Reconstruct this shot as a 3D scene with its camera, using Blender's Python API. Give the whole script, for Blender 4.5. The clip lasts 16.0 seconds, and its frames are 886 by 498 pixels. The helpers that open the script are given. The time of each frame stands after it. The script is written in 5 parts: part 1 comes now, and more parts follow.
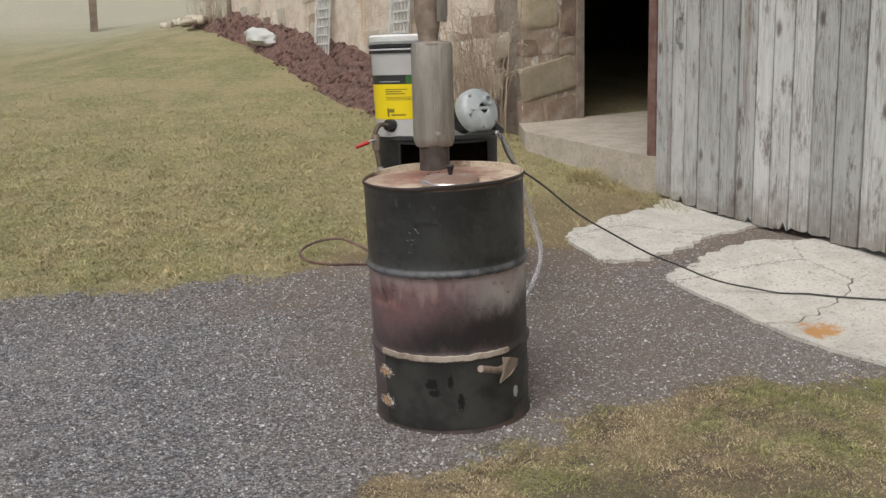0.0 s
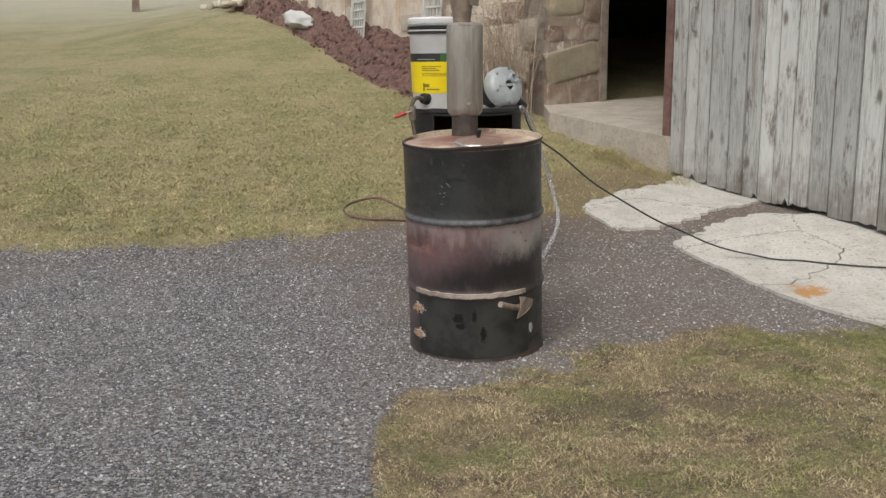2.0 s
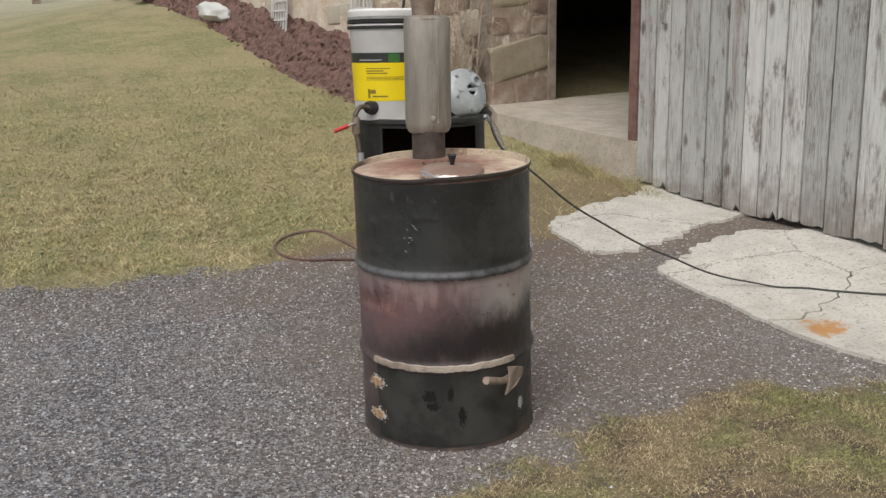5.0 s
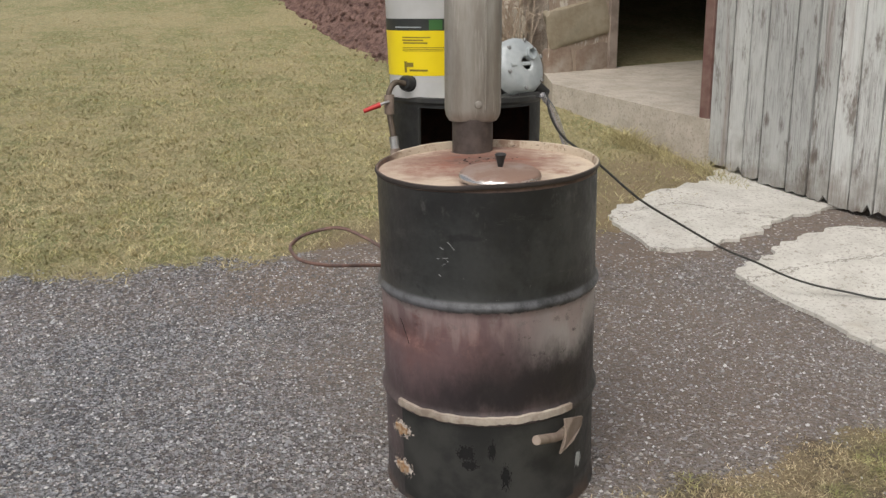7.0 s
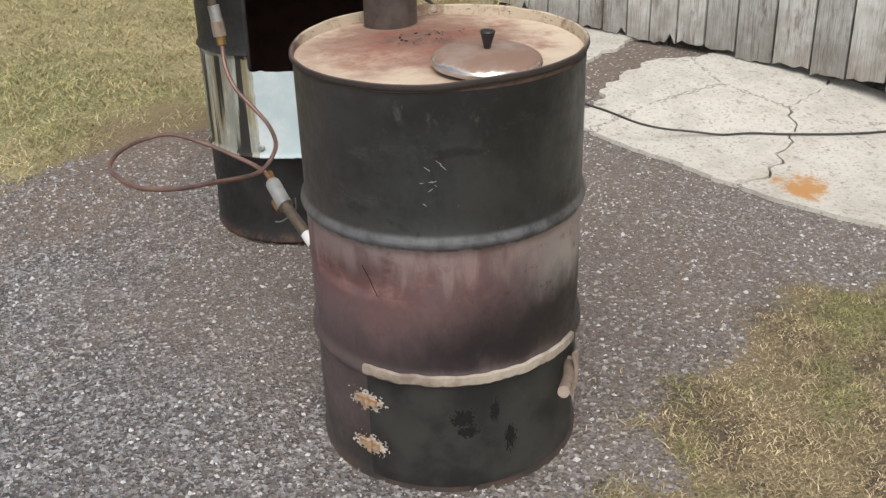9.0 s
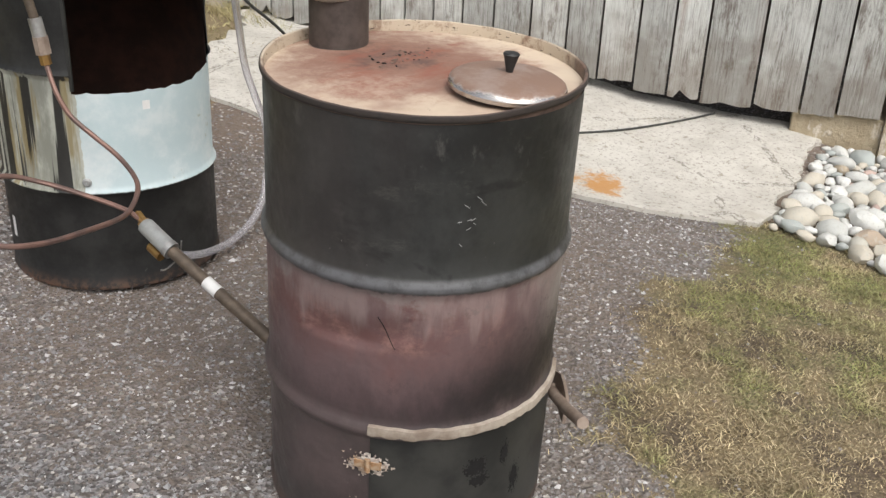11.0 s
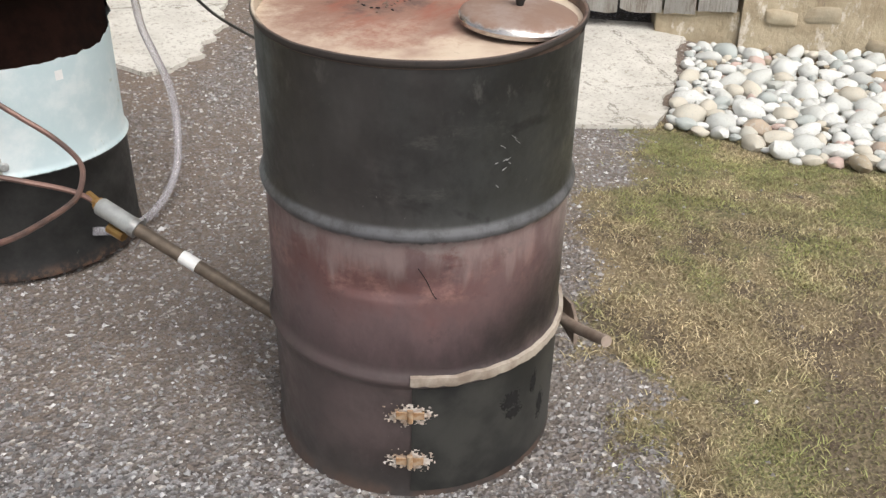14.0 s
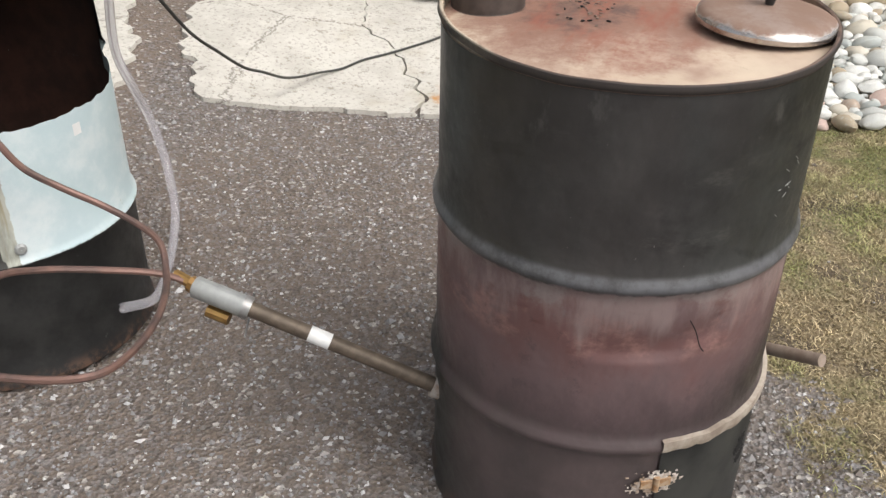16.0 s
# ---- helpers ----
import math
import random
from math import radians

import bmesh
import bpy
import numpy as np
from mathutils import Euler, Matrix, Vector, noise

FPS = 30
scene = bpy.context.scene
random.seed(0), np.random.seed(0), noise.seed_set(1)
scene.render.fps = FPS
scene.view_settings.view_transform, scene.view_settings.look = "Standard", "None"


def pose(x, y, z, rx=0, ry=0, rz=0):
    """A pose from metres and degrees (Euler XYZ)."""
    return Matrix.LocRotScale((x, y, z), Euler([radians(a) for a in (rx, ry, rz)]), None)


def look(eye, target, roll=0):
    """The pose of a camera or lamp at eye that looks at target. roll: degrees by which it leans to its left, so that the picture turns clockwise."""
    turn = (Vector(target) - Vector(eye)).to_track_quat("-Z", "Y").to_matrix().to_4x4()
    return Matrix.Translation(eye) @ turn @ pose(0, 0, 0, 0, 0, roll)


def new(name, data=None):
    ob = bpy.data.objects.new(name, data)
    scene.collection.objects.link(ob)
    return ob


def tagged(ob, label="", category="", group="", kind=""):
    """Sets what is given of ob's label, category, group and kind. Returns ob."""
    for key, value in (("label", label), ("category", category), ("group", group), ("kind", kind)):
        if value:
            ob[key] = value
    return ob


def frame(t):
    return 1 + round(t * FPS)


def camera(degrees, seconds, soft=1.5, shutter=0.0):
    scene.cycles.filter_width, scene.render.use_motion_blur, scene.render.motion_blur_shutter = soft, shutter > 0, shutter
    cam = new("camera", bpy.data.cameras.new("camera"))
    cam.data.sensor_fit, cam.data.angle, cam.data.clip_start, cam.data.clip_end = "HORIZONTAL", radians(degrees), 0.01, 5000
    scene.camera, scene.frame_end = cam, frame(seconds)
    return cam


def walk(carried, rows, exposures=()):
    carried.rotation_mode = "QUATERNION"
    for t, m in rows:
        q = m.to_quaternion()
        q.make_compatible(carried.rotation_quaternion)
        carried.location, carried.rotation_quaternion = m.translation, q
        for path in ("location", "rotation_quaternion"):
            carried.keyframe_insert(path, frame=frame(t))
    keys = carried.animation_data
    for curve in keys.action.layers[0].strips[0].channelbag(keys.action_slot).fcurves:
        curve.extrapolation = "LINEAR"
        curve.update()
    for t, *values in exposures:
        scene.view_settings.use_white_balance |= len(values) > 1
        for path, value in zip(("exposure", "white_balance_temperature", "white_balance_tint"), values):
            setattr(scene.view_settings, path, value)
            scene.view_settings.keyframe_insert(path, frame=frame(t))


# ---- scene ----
cam = camera(49.3, 16.0, 1.4)
PATH = [
    (0, (-0.106, 0.051, 1.241), (-0.044, 2.015, 0.867), -1.5),
    (0.5, (-0.131, -0.162, 1.241), (-0.076, 1.805, 0.889), -1.6),
    (1, (-0.108, -0.364, 1.212), (-0.093, 1.598, 0.824), 1.8),
    (1.5, (-0.104, -0.484, 1.19), (-0.172, 1.475, 0.794), -0.5),
    (2, (-0.132, -0.497, 1.207), (-0.123, 1.462, 0.808), -0.5),
    (2.5, (-0.217, -0.429, 1.198), (-0.127, 1.528, 0.797), 0.6),
    (3, (-0.324, -0.295, 1.203), (-0.153, 1.656, 0.797), -0.8),
    (3.5, (-0.337, -0.181, 1.189), (-0.169, 1.764, 0.754), -1.1),
    (4, (-0.277, 0.029, 1.215), (-0.088, 1.969, 0.763), -0.9),
    (4.2, (-0.245, 0.144, 1.234), (-0.089, 2.095, 0.821), -0.6),
    (6.3, (-0.254, 0.75, 1.244), (-0.062, 2.68, 0.758), -0.9),
    (6.5, (-0.233, 0.873, 1.262), (-0.059, 2.792, 0.728), 0.8),
    (7, (-0.185, 1.006, 1.259), (-0.121, 2.943, 0.764), -0.2),
    (7.5, (-0.268, 1.112, 1.234), (-0.066, 2.999, 0.604), 0.5),
    (8, (-0.495, 1.276, 1.234), (-0.108, 3.134, 0.603), -1.2),
    (8.5, (-0.598, 1.499, 1.2), (-0.056, 3.287, 0.486), 0.9),
    (8.7, (-0.616, 1.602, 1.241), (-0.025, 3.349, 0.467), 0.1),
    (10.8, (-1.124, 2.158, 1.267), (0.079, 3.539, 0.465), 1.1),
    (11, (-1.129, 2.222, 1.254), (0.146, 3.529, 0.439), 2.7),
    (11.5, (-1.205, 2.382, 1.241), (0.2, 3.462, 0.314), 2),
    (12, (-1.291, 2.406, 1.255), (0.197, 3.368, 0.328), 0.6),
    (12.5, (-1.302, 2.412, 1.266), (0.166, 3.365, 0.298), 1.3),
    (13, (-1.303, 2.419, 1.265), (0.185, 3.359, 0.313), 1.3),
    (13.5, (-1.331, 2.436, 1.268), (0.172, 3.372, 0.338), 0.9),
    (14, (-1.333, 2.502, 1.271), (0.127, 3.487, 0.324), 0.2),
    (14.5, (-1.305, 2.663, 1.264), (0.155, 3.64, 0.308), -0.6),
    (15, (-1.331, 2.863, 1.292), (0.125, 3.811, 0.302), 0.5),
    (15.5, (-1.429, 3.041, 1.321), (0.135, 3.779, 0.317), -3.1),
    (16, (-1.39, 3.225, 1.259), (0.233, 3.846, 0.269), -1),
]
walk(cam, [(t, look(eye, target, roll)) for t, eye, target, roll in PATH],
     [(0, -0.12), (4, -0.08), (7, 0.02), (8.5, 0.17), (11, 0.28), (12.5, 0.39), (13.5, 0.38), (15, 0.46), (16, 0.40)])

# ---- light ----
world = bpy.data.worlds.new("overcast_sky")
scene.world = world
world.use_nodes = True
wn = world.node_tree.nodes
sky = wn.new("ShaderNodeTexSky")
sky.sky_type = "NISHITA"
sky.sun_disc = False
sky.sun_elevation, sky.sun_rotation = radians(52), radians(200)
sky.air_density, sky.dust_density, sky.ozone_density = 1.0, 6.0, 1.0
hsv = wn.new("ShaderNodeHueSaturation")
hsv.inputs["Saturation"].default_value = 0.36
world.node_tree.links.new(sky.outputs[0], hsv.inputs["Color"])
world.node_tree.links.new(hsv.outputs[0], wn["Background"].inputs["Color"])
wn["Background"].inputs["Strength"].default_value = 0.134
sun = new("sun", bpy.data.lights.new("sun", "SUN"))
sun.data.energy, sun.data.angle, sun.data.color = 1.0, radians(45), (1.0, 0.97, 0.93)
sun.matrix_world = look((-2.0, -3.0, 6.0), (0, 1.0, 0))

# ---- shapes ----


def smooth(a, b, v):
    t = min(1.0, max(0.0, (v - a) / (b - a)))
    return t * t * (3 - 2 * t)


def bank_swell(x, y):
    """Extra rise of the field by the far end of the long wall."""
    return 0.36 * smooth(10.5, 17.0, y) * smooth(-6.5, -3.6, x) * (1 - smooth(24.0, 36.0, y))


def ground_z(x, y):
    """Height of the yard: level by the drums, rising behind them, lower by the barn."""
    z = 0.06 * smooth(4.4, 5.4, y) + 0.13 * max(0.0, min(y, 70.0) - 4.9)
    z -= 0.075 * smooth(1.0, 2.2, x) * (1 - 0.35 * smooth(3.9, 5.0, y)) * (1 - smooth(7, 9, y))
    off = 4.567 - (0.888 * x + 0.46 * y)
    z -= 0.013 * smooth(0.55, 0.25, math.hypot(x - 0.026, y - 3.491))
    z += 0.075 * smooth(1.1, 0.2, off) * smooth(3.75, 4.35, y) * (1 - smooth(5.2, 6.6, y))
    return z + bank_swell(x, y) + 0.008 * noise.noise((x * 1.3, y * 1.3, 2.0))


def along(points, v):
    """Value at v of a line of (place, value) pairs."""
    for (a, p), (b, q) in zip(points, points[1:]):
        if v <= b:
            return p + (q - p) * max(0.0, (v - a) / (b - a))
    return points[-1][1]


LAWN = [(-60, 4.6), (-6, 4.9), (-2.3, 5.08), (-1.4, 5.15), (-0.9, 5.27), (-0.55, 5.5), (-0.2, 5.6), (0.8, 5.62), (1.2, 5.8), (1.7, 6.3), (2.4, 6.6)]
BED_EDGE = [(-30, 60), (2.1, 60), (2.25, 2.25), (2.8, 2.12), (2.97, 2.06), (3.24, 1.98), (3.49, 2.07), (3.76, 2.03), (4.1, 2.2)]
NEAR = [(-0.37, -30.0), (-0.36, 1.0), (-0.33, 2.4), (-0.3, 2.72), (-0.1, 2.95), (0.33, 3.24), (0.71, 3.42), (1.1, 3.55), (1.84, 3.80), (2.2, 3.8), (60, 3.8)]


SLABS = [
    [(0.82, 5.84), (0.93, 5.39), (1.08, 5.34), (1.27, 5.42), (1.56, 5.62), (1.90, 5.84), (2.16, 6.05), (1.82, 6.72), (1.66, 6.66), (1.50, 6.45), (1.28, 6.28)],
    [(1.24, 5.13), (1.35, 4.94), (1.46, 4.73), (1.56, 4.46), (1.70, 4.46), (1.93, 4.62), (2.15, 4.88), (2.52, 5.10), (2.62, 5.15), (2.40, 5.57), (2.12, 5.58), (1.86, 5.54), (1.53, 5.38)],
    [(1.565, 4.436), (1.61, 4.28), (1.70, 4.10), (2.02, 3.75), (2.53, 3.93), (3.04, 4.09), (3.14, 4.14), (2.90, 4.61), (2.64, 5.125), (2.525, 5.092), (2.157, 4.870), (1.936, 4.612), (1.706, 4.452)],
    ]


def on_slab(x, y):
    """Whether a place lies on one of the concrete slabs."""
    if not (0.7 < x < 3.3 and 3.6 < y < 6.9):
        return False
    for line in SLABS:
        inside = False
        for (ax, ay), (bx, by) in zip(line, line[1:] + line[:1]):
            if (ay > y) != (by > y) and x < ax + (bx - ax) * (y - ay) / (by - ay):
                inside = not inside
        if inside:
            return True
    return False


def grassy(x, y):
    """1 on grass, 0 on gravel, with a ragged edge between."""
    w = 0.16 * noise.noise((x * 2.2, y * 2.2, 5)) + 0.10 * noise.noise((x * 7, y * 7, 1))
    lawn = smooth(-0.10, 0.14, y - along(LAWN, x) + w)
    near = 0.0 if x < -0.6 else smooth(-0.16, 0.16, along(NEAR, x) - y + 2.0 * w) * smooth(-0.5, -0.22, x + w)
    return max(lawn, near)


def bare(x, y):
    """1 on bare trodden soil, by the edge of the lawn and under the drums."""
    w = 0.35 * noise.noise((x * 1.7, y * 1.7, 9)) + 0.2 * noise.noise((x * 5, y * 5, 3))
    a = smooth(0.5, 0.1, abs(y - along(LAWN, x) + 0.22) + w) * (0.45 + 0.55 * smooth(-1.3, -0.7, x))
    b = 0.7 * smooth(1.5, 0.4, math.hypot((x - 0.4) * 0.8, y - 4.4) + w)
    c = 0.75 * smooth(0.05, 0.25, w) if grassy(x, y) > 0.5 and y < 4 else 0.0
    d = 1.0 if y < 4.1 and x > along(BED_EDGE, y) + 0.02 else 0.0
    e = 0.85 * smooth(0.35, 0.8, x + w) * smooth(7.3, 6.6, y + w) * smooth(5.2, 5.5, y)
    return max(0.0, min(1.0, max(a, b, c, d, e)))


# ---- materials ----


class Mix:
    """A small shader builder: colours are mixed by masks, one after the other."""

    def __init__(self, name, rough=0.7, metal=0.0):
        self.m = bpy.data.materials.new(name)
        self.m.use_nodes = True
        self.t = self.m.node_tree
        self.b = self.t.nodes["Principled BSDF"]
        self.b.inputs["Roughness"].default_value = rough
        self.b.inputs["Metallic"].default_value = metal
        self.co = self.t.nodes.new("ShaderNodeTexCoord").outputs["Object"]
        self.c = None

    def link(self, a, b):
        if isinstance(a, (int, float)):
            b.default_value = a
        elif isinstance(a, tuple):
            b.default_value = a if len(a) == 4 else (*a, 1)
        else:
            self.t.links.new(a, b)

    def world(self):
        self.co = self.t.nodes.new("ShaderNodeNewGeometry").outputs["Position"]
        return self

    def noise(self, scale, detail=4.0, rough=0.6, stretch=(1, 1, 1), distort=0.0):
        mp = self.t.nodes.new("ShaderNodeMapping")
        self.link(self.co, mp.inputs["Vector"])
        mp.inputs["Scale"].default_value = stretch
        n = self.t.nodes.new("ShaderNodeTexNoise")
        self.link(mp.outputs[0], n.inputs["Vector"])
        n.inputs["Scale"].default_value, n.inputs["Detail"].default_value = scale, detail
        n.inputs["Roughness"].default_value, n.inputs["Distortion"].default_value = rough, distort
        return n.outputs[0]

    def cells(self, scale, out="Distance", feature="F1", stretch=(1, 1, 1)):
        mp = self.t.nodes.new("ShaderNodeMapping")
        self.link(self.co, mp.inputs["Vector"])
        mp.inputs["Scale"].default_value = stretch
        n = self.t.nodes.new("ShaderNodeTexVoronoi")
        n.feature = feature
        self.link(mp.outputs[0], n.inputs["Vector"])
        n.inputs["Scale"].default_value = scale
        return n.outputs[out]

    def axis(self, i):
        s = self.t.nodes.new("ShaderNodeSeparateXYZ")
        self.link(self.co, s.inputs[0])
        return s.outputs[i]

    def attr(self, name):
        a = self.t.nodes.new("ShaderNodeAttribute")
        a.attribute_name = name
        return a.outputs["Fac"]

    def random(self):
        return self.t.nodes.new("ShaderNodeObjectInfo").outputs["Random"]

    def island(self):
        return self.t.nodes.new("ShaderNodeNewGeometry").outputs["Random Per Island"]

    def math(self, op, a, b=0.0):
        n = self.t.nodes.new("ShaderNodeMath")
        n.operation = op
        self.link(a, n.inputs[0])
        self.link(b, n.inputs[1])
        return n.outputs[0]

    def span(self, v, a, b, c=0.0, d=1.0):
        n = self.t.nodes.new("ShaderNodeMapRange")
        n.interpolation_type = "SMOOTHSTEP"
        self.link(v, n.inputs["Value"])
        for key, value in (("From Min", a), ("From Max", b), ("To Min", c), ("To Max", d)):
            n.inputs[key].default_value = value
        return n.outputs[0]

    def blend(self, fac, a, b):
        n = self.t.nodes.new("ShaderNodeMix")
        n.data_type = "RGBA"
        self.link(fac, n.inputs["Factor"])
        self.link(a, n.inputs[6])
        self.link(b, n.inputs[7])
        return n.outputs[2]

    def over(self, fac, colour):
        self.c = self.blend(fac, self.c, colour)
        return self

    def base(self, a, b, fac):
        self.c = self.blend(fac, a, b)
        return self

    def vary(self, fac, lo, hi):
        """Brightness of the colour from lo to hi."""
        h = self.t.nodes.new("ShaderNodeHueSaturation")
        self.link(self.span(fac, 0.0, 1.0, lo, hi), h.inputs["Value"])
        self.link(self.c, h.inputs["Color"])
        self.c = h.outputs[0]
        return self

    def bump(self, height, dist=0.002, strength=1.0):
        b = self.t.nodes.new("ShaderNodeBump")
        b.inputs["Distance"].default_value, b.inputs["Strength"].default_value = dist, strength
        self.link(height, b.inputs["Height"])
        old = self.b.inputs["Normal"].links
        if old:
            self.t.links.new(old[0].from_socket, b.inputs["Normal"])
        self.t.links.new(b.outputs[0], self.b.inputs["Normal"])
        return self

    def rough(self, fac, lo, hi):
        self.link(self.span(fac, 0.0, 1.0, lo, hi), self.b.inputs["Roughness"])
        return self

    def done(self):
        if self.c is not None:
            self.link(self.c, self.b.inputs["Base Color"])
        return self.m


def simple(name, a, b, scale=30.0, rough=0.6, metal=0.0, bump=0.0006):
    x = Mix(name, rough, metal)
    n = x.noise(scale, 6)
    x.base(a, b, x.span(n, 0.35, 0.65)).vary(x.noise(scale * 0.15, 3), 0.8, 1.2)
    if bump:
        x.bump(n, bump)
    return x.done()


def ground_material():
    x = Mix("yard_ground", 0.95).world()
    fine, mid, wide = x.noise(160, 3, 0.7), x.noise(30, 5, 0.7), x.noise(1.6, 4)
    stone = x.cells(95, "Color")
    s = x.t.nodes.new("ShaderNodeSeparateColor")
    x.link(stone, s.inputs[0])
    x.base((0.06, 0.061, 0.066), (0.34, 0.345, 0.36), x.span(s.outputs[0], 0.3, 1.0))
    x.over(x.span(mid, 0.46, 0.68, 0, 0.7), (0.165, 0.14, 0.122))
    x.over(x.span(x.noise(0.9, 5, 0.7), 0.50, 0.64, 0, 0.45), (0.27, 0.245, 0.22))
    x.over(x.math("MULTIPLY", x.span(x.math("ADD", x.axis(0), x.span(wide, 0, 1, -0.8, 0.8)), -1.0, 0.3), x.span(mid, 0.3, 0.6, 0.25, 0.65)), (0.185, 0.150, 0.125))
    x.over(x.math("MULTIPLY", x.attr("bare"), x.span(mid, 0.3, 0.6, 0.4, 0.85)), (0.19, 0.145, 0.113))
    x.over(x.span(s.outputs[1], 0.93, 0.96, 0, 0.8), (0.52, 0.49, 0.45))
    g = x.blend(x.span(x.noise(2.1, 5, 0.7), 0.40, 0.60), (0.24, 0.185, 0.105), (0.125, 0.125, 0.055))
    g = x.blend(x.span(x.noise(55, 4, 0.7, (1, 2.5, 1)), 0.42, 0.66), g, (0.33, 0.27, 0.165))
    g = x.blend(x.span(x.noise(4.5, 6, 0.75), 0.48, 0.60, 0, 0.9), g, (0.10, 0.076, 0.053))
    g = x.blend(x.math("MULTIPLY", x.span(x.axis(0), 1.1, 1.9, 0, 0.6), x.span(x.noise(3, 5, 0.7), 0.42, 0.58)), g, (0.13, 0.165, 0.05))
    lawn = x.blend(x.span(x.noise(1.1, 6, 0.75), 0.40, 0.62), (0.33, 0.285, 0.155), (0.19, 0.20, 0.085))
    lawn = x.blend(x.span(x.noise(7, 6, 0.75), 0.50, 0.68, 0, 0.7), lawn, (0.29, 0.215, 0.10))
    lawn = x.blend(x.span(x.noise(26, 6, 0.8), 0.48, 0.62, 0, 0.75), lawn, (0.45, 0.39, 0.235))
    lawn = x.blend(x.span(x.noise(38, 6, 0.8, (1, 1.6, 1)), 0.52, 0.64, 0, 0.7), lawn, (0.13, 0.12, 0.05))
    g = x.blend(x.span(x.axis(1), 4.4, 5.0), g, lawn)
    # far field pales with distance: haze put into the grass colour
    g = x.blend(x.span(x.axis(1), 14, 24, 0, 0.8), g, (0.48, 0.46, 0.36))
    g = x.blend(x.math("MULTIPLY", x.attr("bare"), 0.85), g, x.blend(x.span(x.axis(1), 4.6, 5.4), (0.125, 0.092, 0.064), (0.20, 0.145, 0.088)))
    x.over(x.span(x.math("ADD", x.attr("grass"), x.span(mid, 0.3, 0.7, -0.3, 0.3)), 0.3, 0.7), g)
    x.vary(fine, 0.6, 1.4)
    x.bump(x.cells(95), 0.009, 0.9).bump(mid, 0.008, 0.6)
    return x.done()


def plank_material():
    x = Mix("weathered_plank", 0.85)
    r = x.random()
    shift = x.t.nodes.new("ShaderNodeVectorMath")
    shift.operation = "ADD"
    x.link(x.co, shift.inputs[0])
    spot = x.t.nodes.new("ShaderNodeCombineXYZ")
    x.link(x.math("MULTIPLY", r, 37.0), spot.inputs[0])
    x.link(x.math("MULTIPLY", r, 91.0), spot.inputs[2])
    x.link(spot.outputs[0], shift.inputs[1])
    flat = x.co
    x.co = shift.outputs[0]
    grain = x.noise(16, 7, 0.78, (7, 7, 0.30), 1.2)
    x.base((0.17, 0.16, 0.148), (0.56, 0.57, 0.545), x.span(grain, 0.32, 0.58))
    x.over(x.span(x.noise(2.0, 5, 0.65, (2.5, 2.5, 0.8)), 0.42, 0.64, 0, 0.75), (0.60, 0.615, 0.59))
    x.over(x.span(x.noise(4.2, 6, 0.8, (2.2, 2.2, 0.55)), 0.52, 0.66, 0, 0.85), (0.15, 0.12, 0.10))
    x.over(x.span(x.noise(1.2, 3, 0.6, (4, 4, 0.3)), 0.58, 0.70, 0, 0.6), (0.27, 0.185, 0.15))
    knot = x.cells(2.2, "Distance", "F1", (2.2, 2.2, 1))
    x.over(x.span(x.math("ADD", knot, x.span(grain, 0, 1, -0.08, 0.08)), 0.15, 0.05, 0, 0.85), (0.115, 0.085, 0.07))
    x.co = flat
    x.over(x.span(x.math("ADD", x.axis(2), x.span(x.noise(7, 4), 0, 1, -0.3, 0.3)), 0.55, 0.15, 0, 0.6), (0.185, 0.150, 0.118))
    x.vary(x.math("FRACT", x.math("MULTIPLY", r, 13.0)), 0.78, 1.14)
    x.bump(grain, 0.006, 1.0)
    return x.done()


def stone_material(name, a, b, c):
    x = Mix(name, 0.9)
    n = x.noise(7, 7, 0.7)
    x.base(a, b, x.span(n, 0.35, 0.65))
    x.over(x.span(x.noise(2.3, 5), 0.52, 0.68, 0, 0.8), c)
    x.vary(x.random(), 0.75, 1.2)
    x.bump(x.noise(35, 6, 0.7), 0.006, 0.8)
    return x.done()


def plaster_material(name="old_lime_plaster", a=(0.66, 0.58, 0.49), b=(0.50, 0.41, 0.325), c=(0.46, 0.29, 0.14)):
    x = Mix(name, 0.92).world()
    x.base(a, b, x.span(x.noise(3.2, 6, 0.7), 0.40, 0.66))
    x.over(x.span(x.noise(2.2, 4, 0.6, (1, 1, 0.16)), 0.56, 0.66, 0, 0.7), c)
    x.over(x.span(x.noise(11, 5, 0.7, (1, 1, 0.5)), 0.52, 0.66, 0, 0.75), (0.70, 0.66, 0.59))
    x.over(x.span(x.noise(6, 6, 0.75, (1, 1, 0.7)), 0.59, 0.70, 0, 0.75), (0.23, 0.175, 0.145))
    x.bump(x.noise(8, 6, 0.7), 0.03, 0.9)
    return x.done()


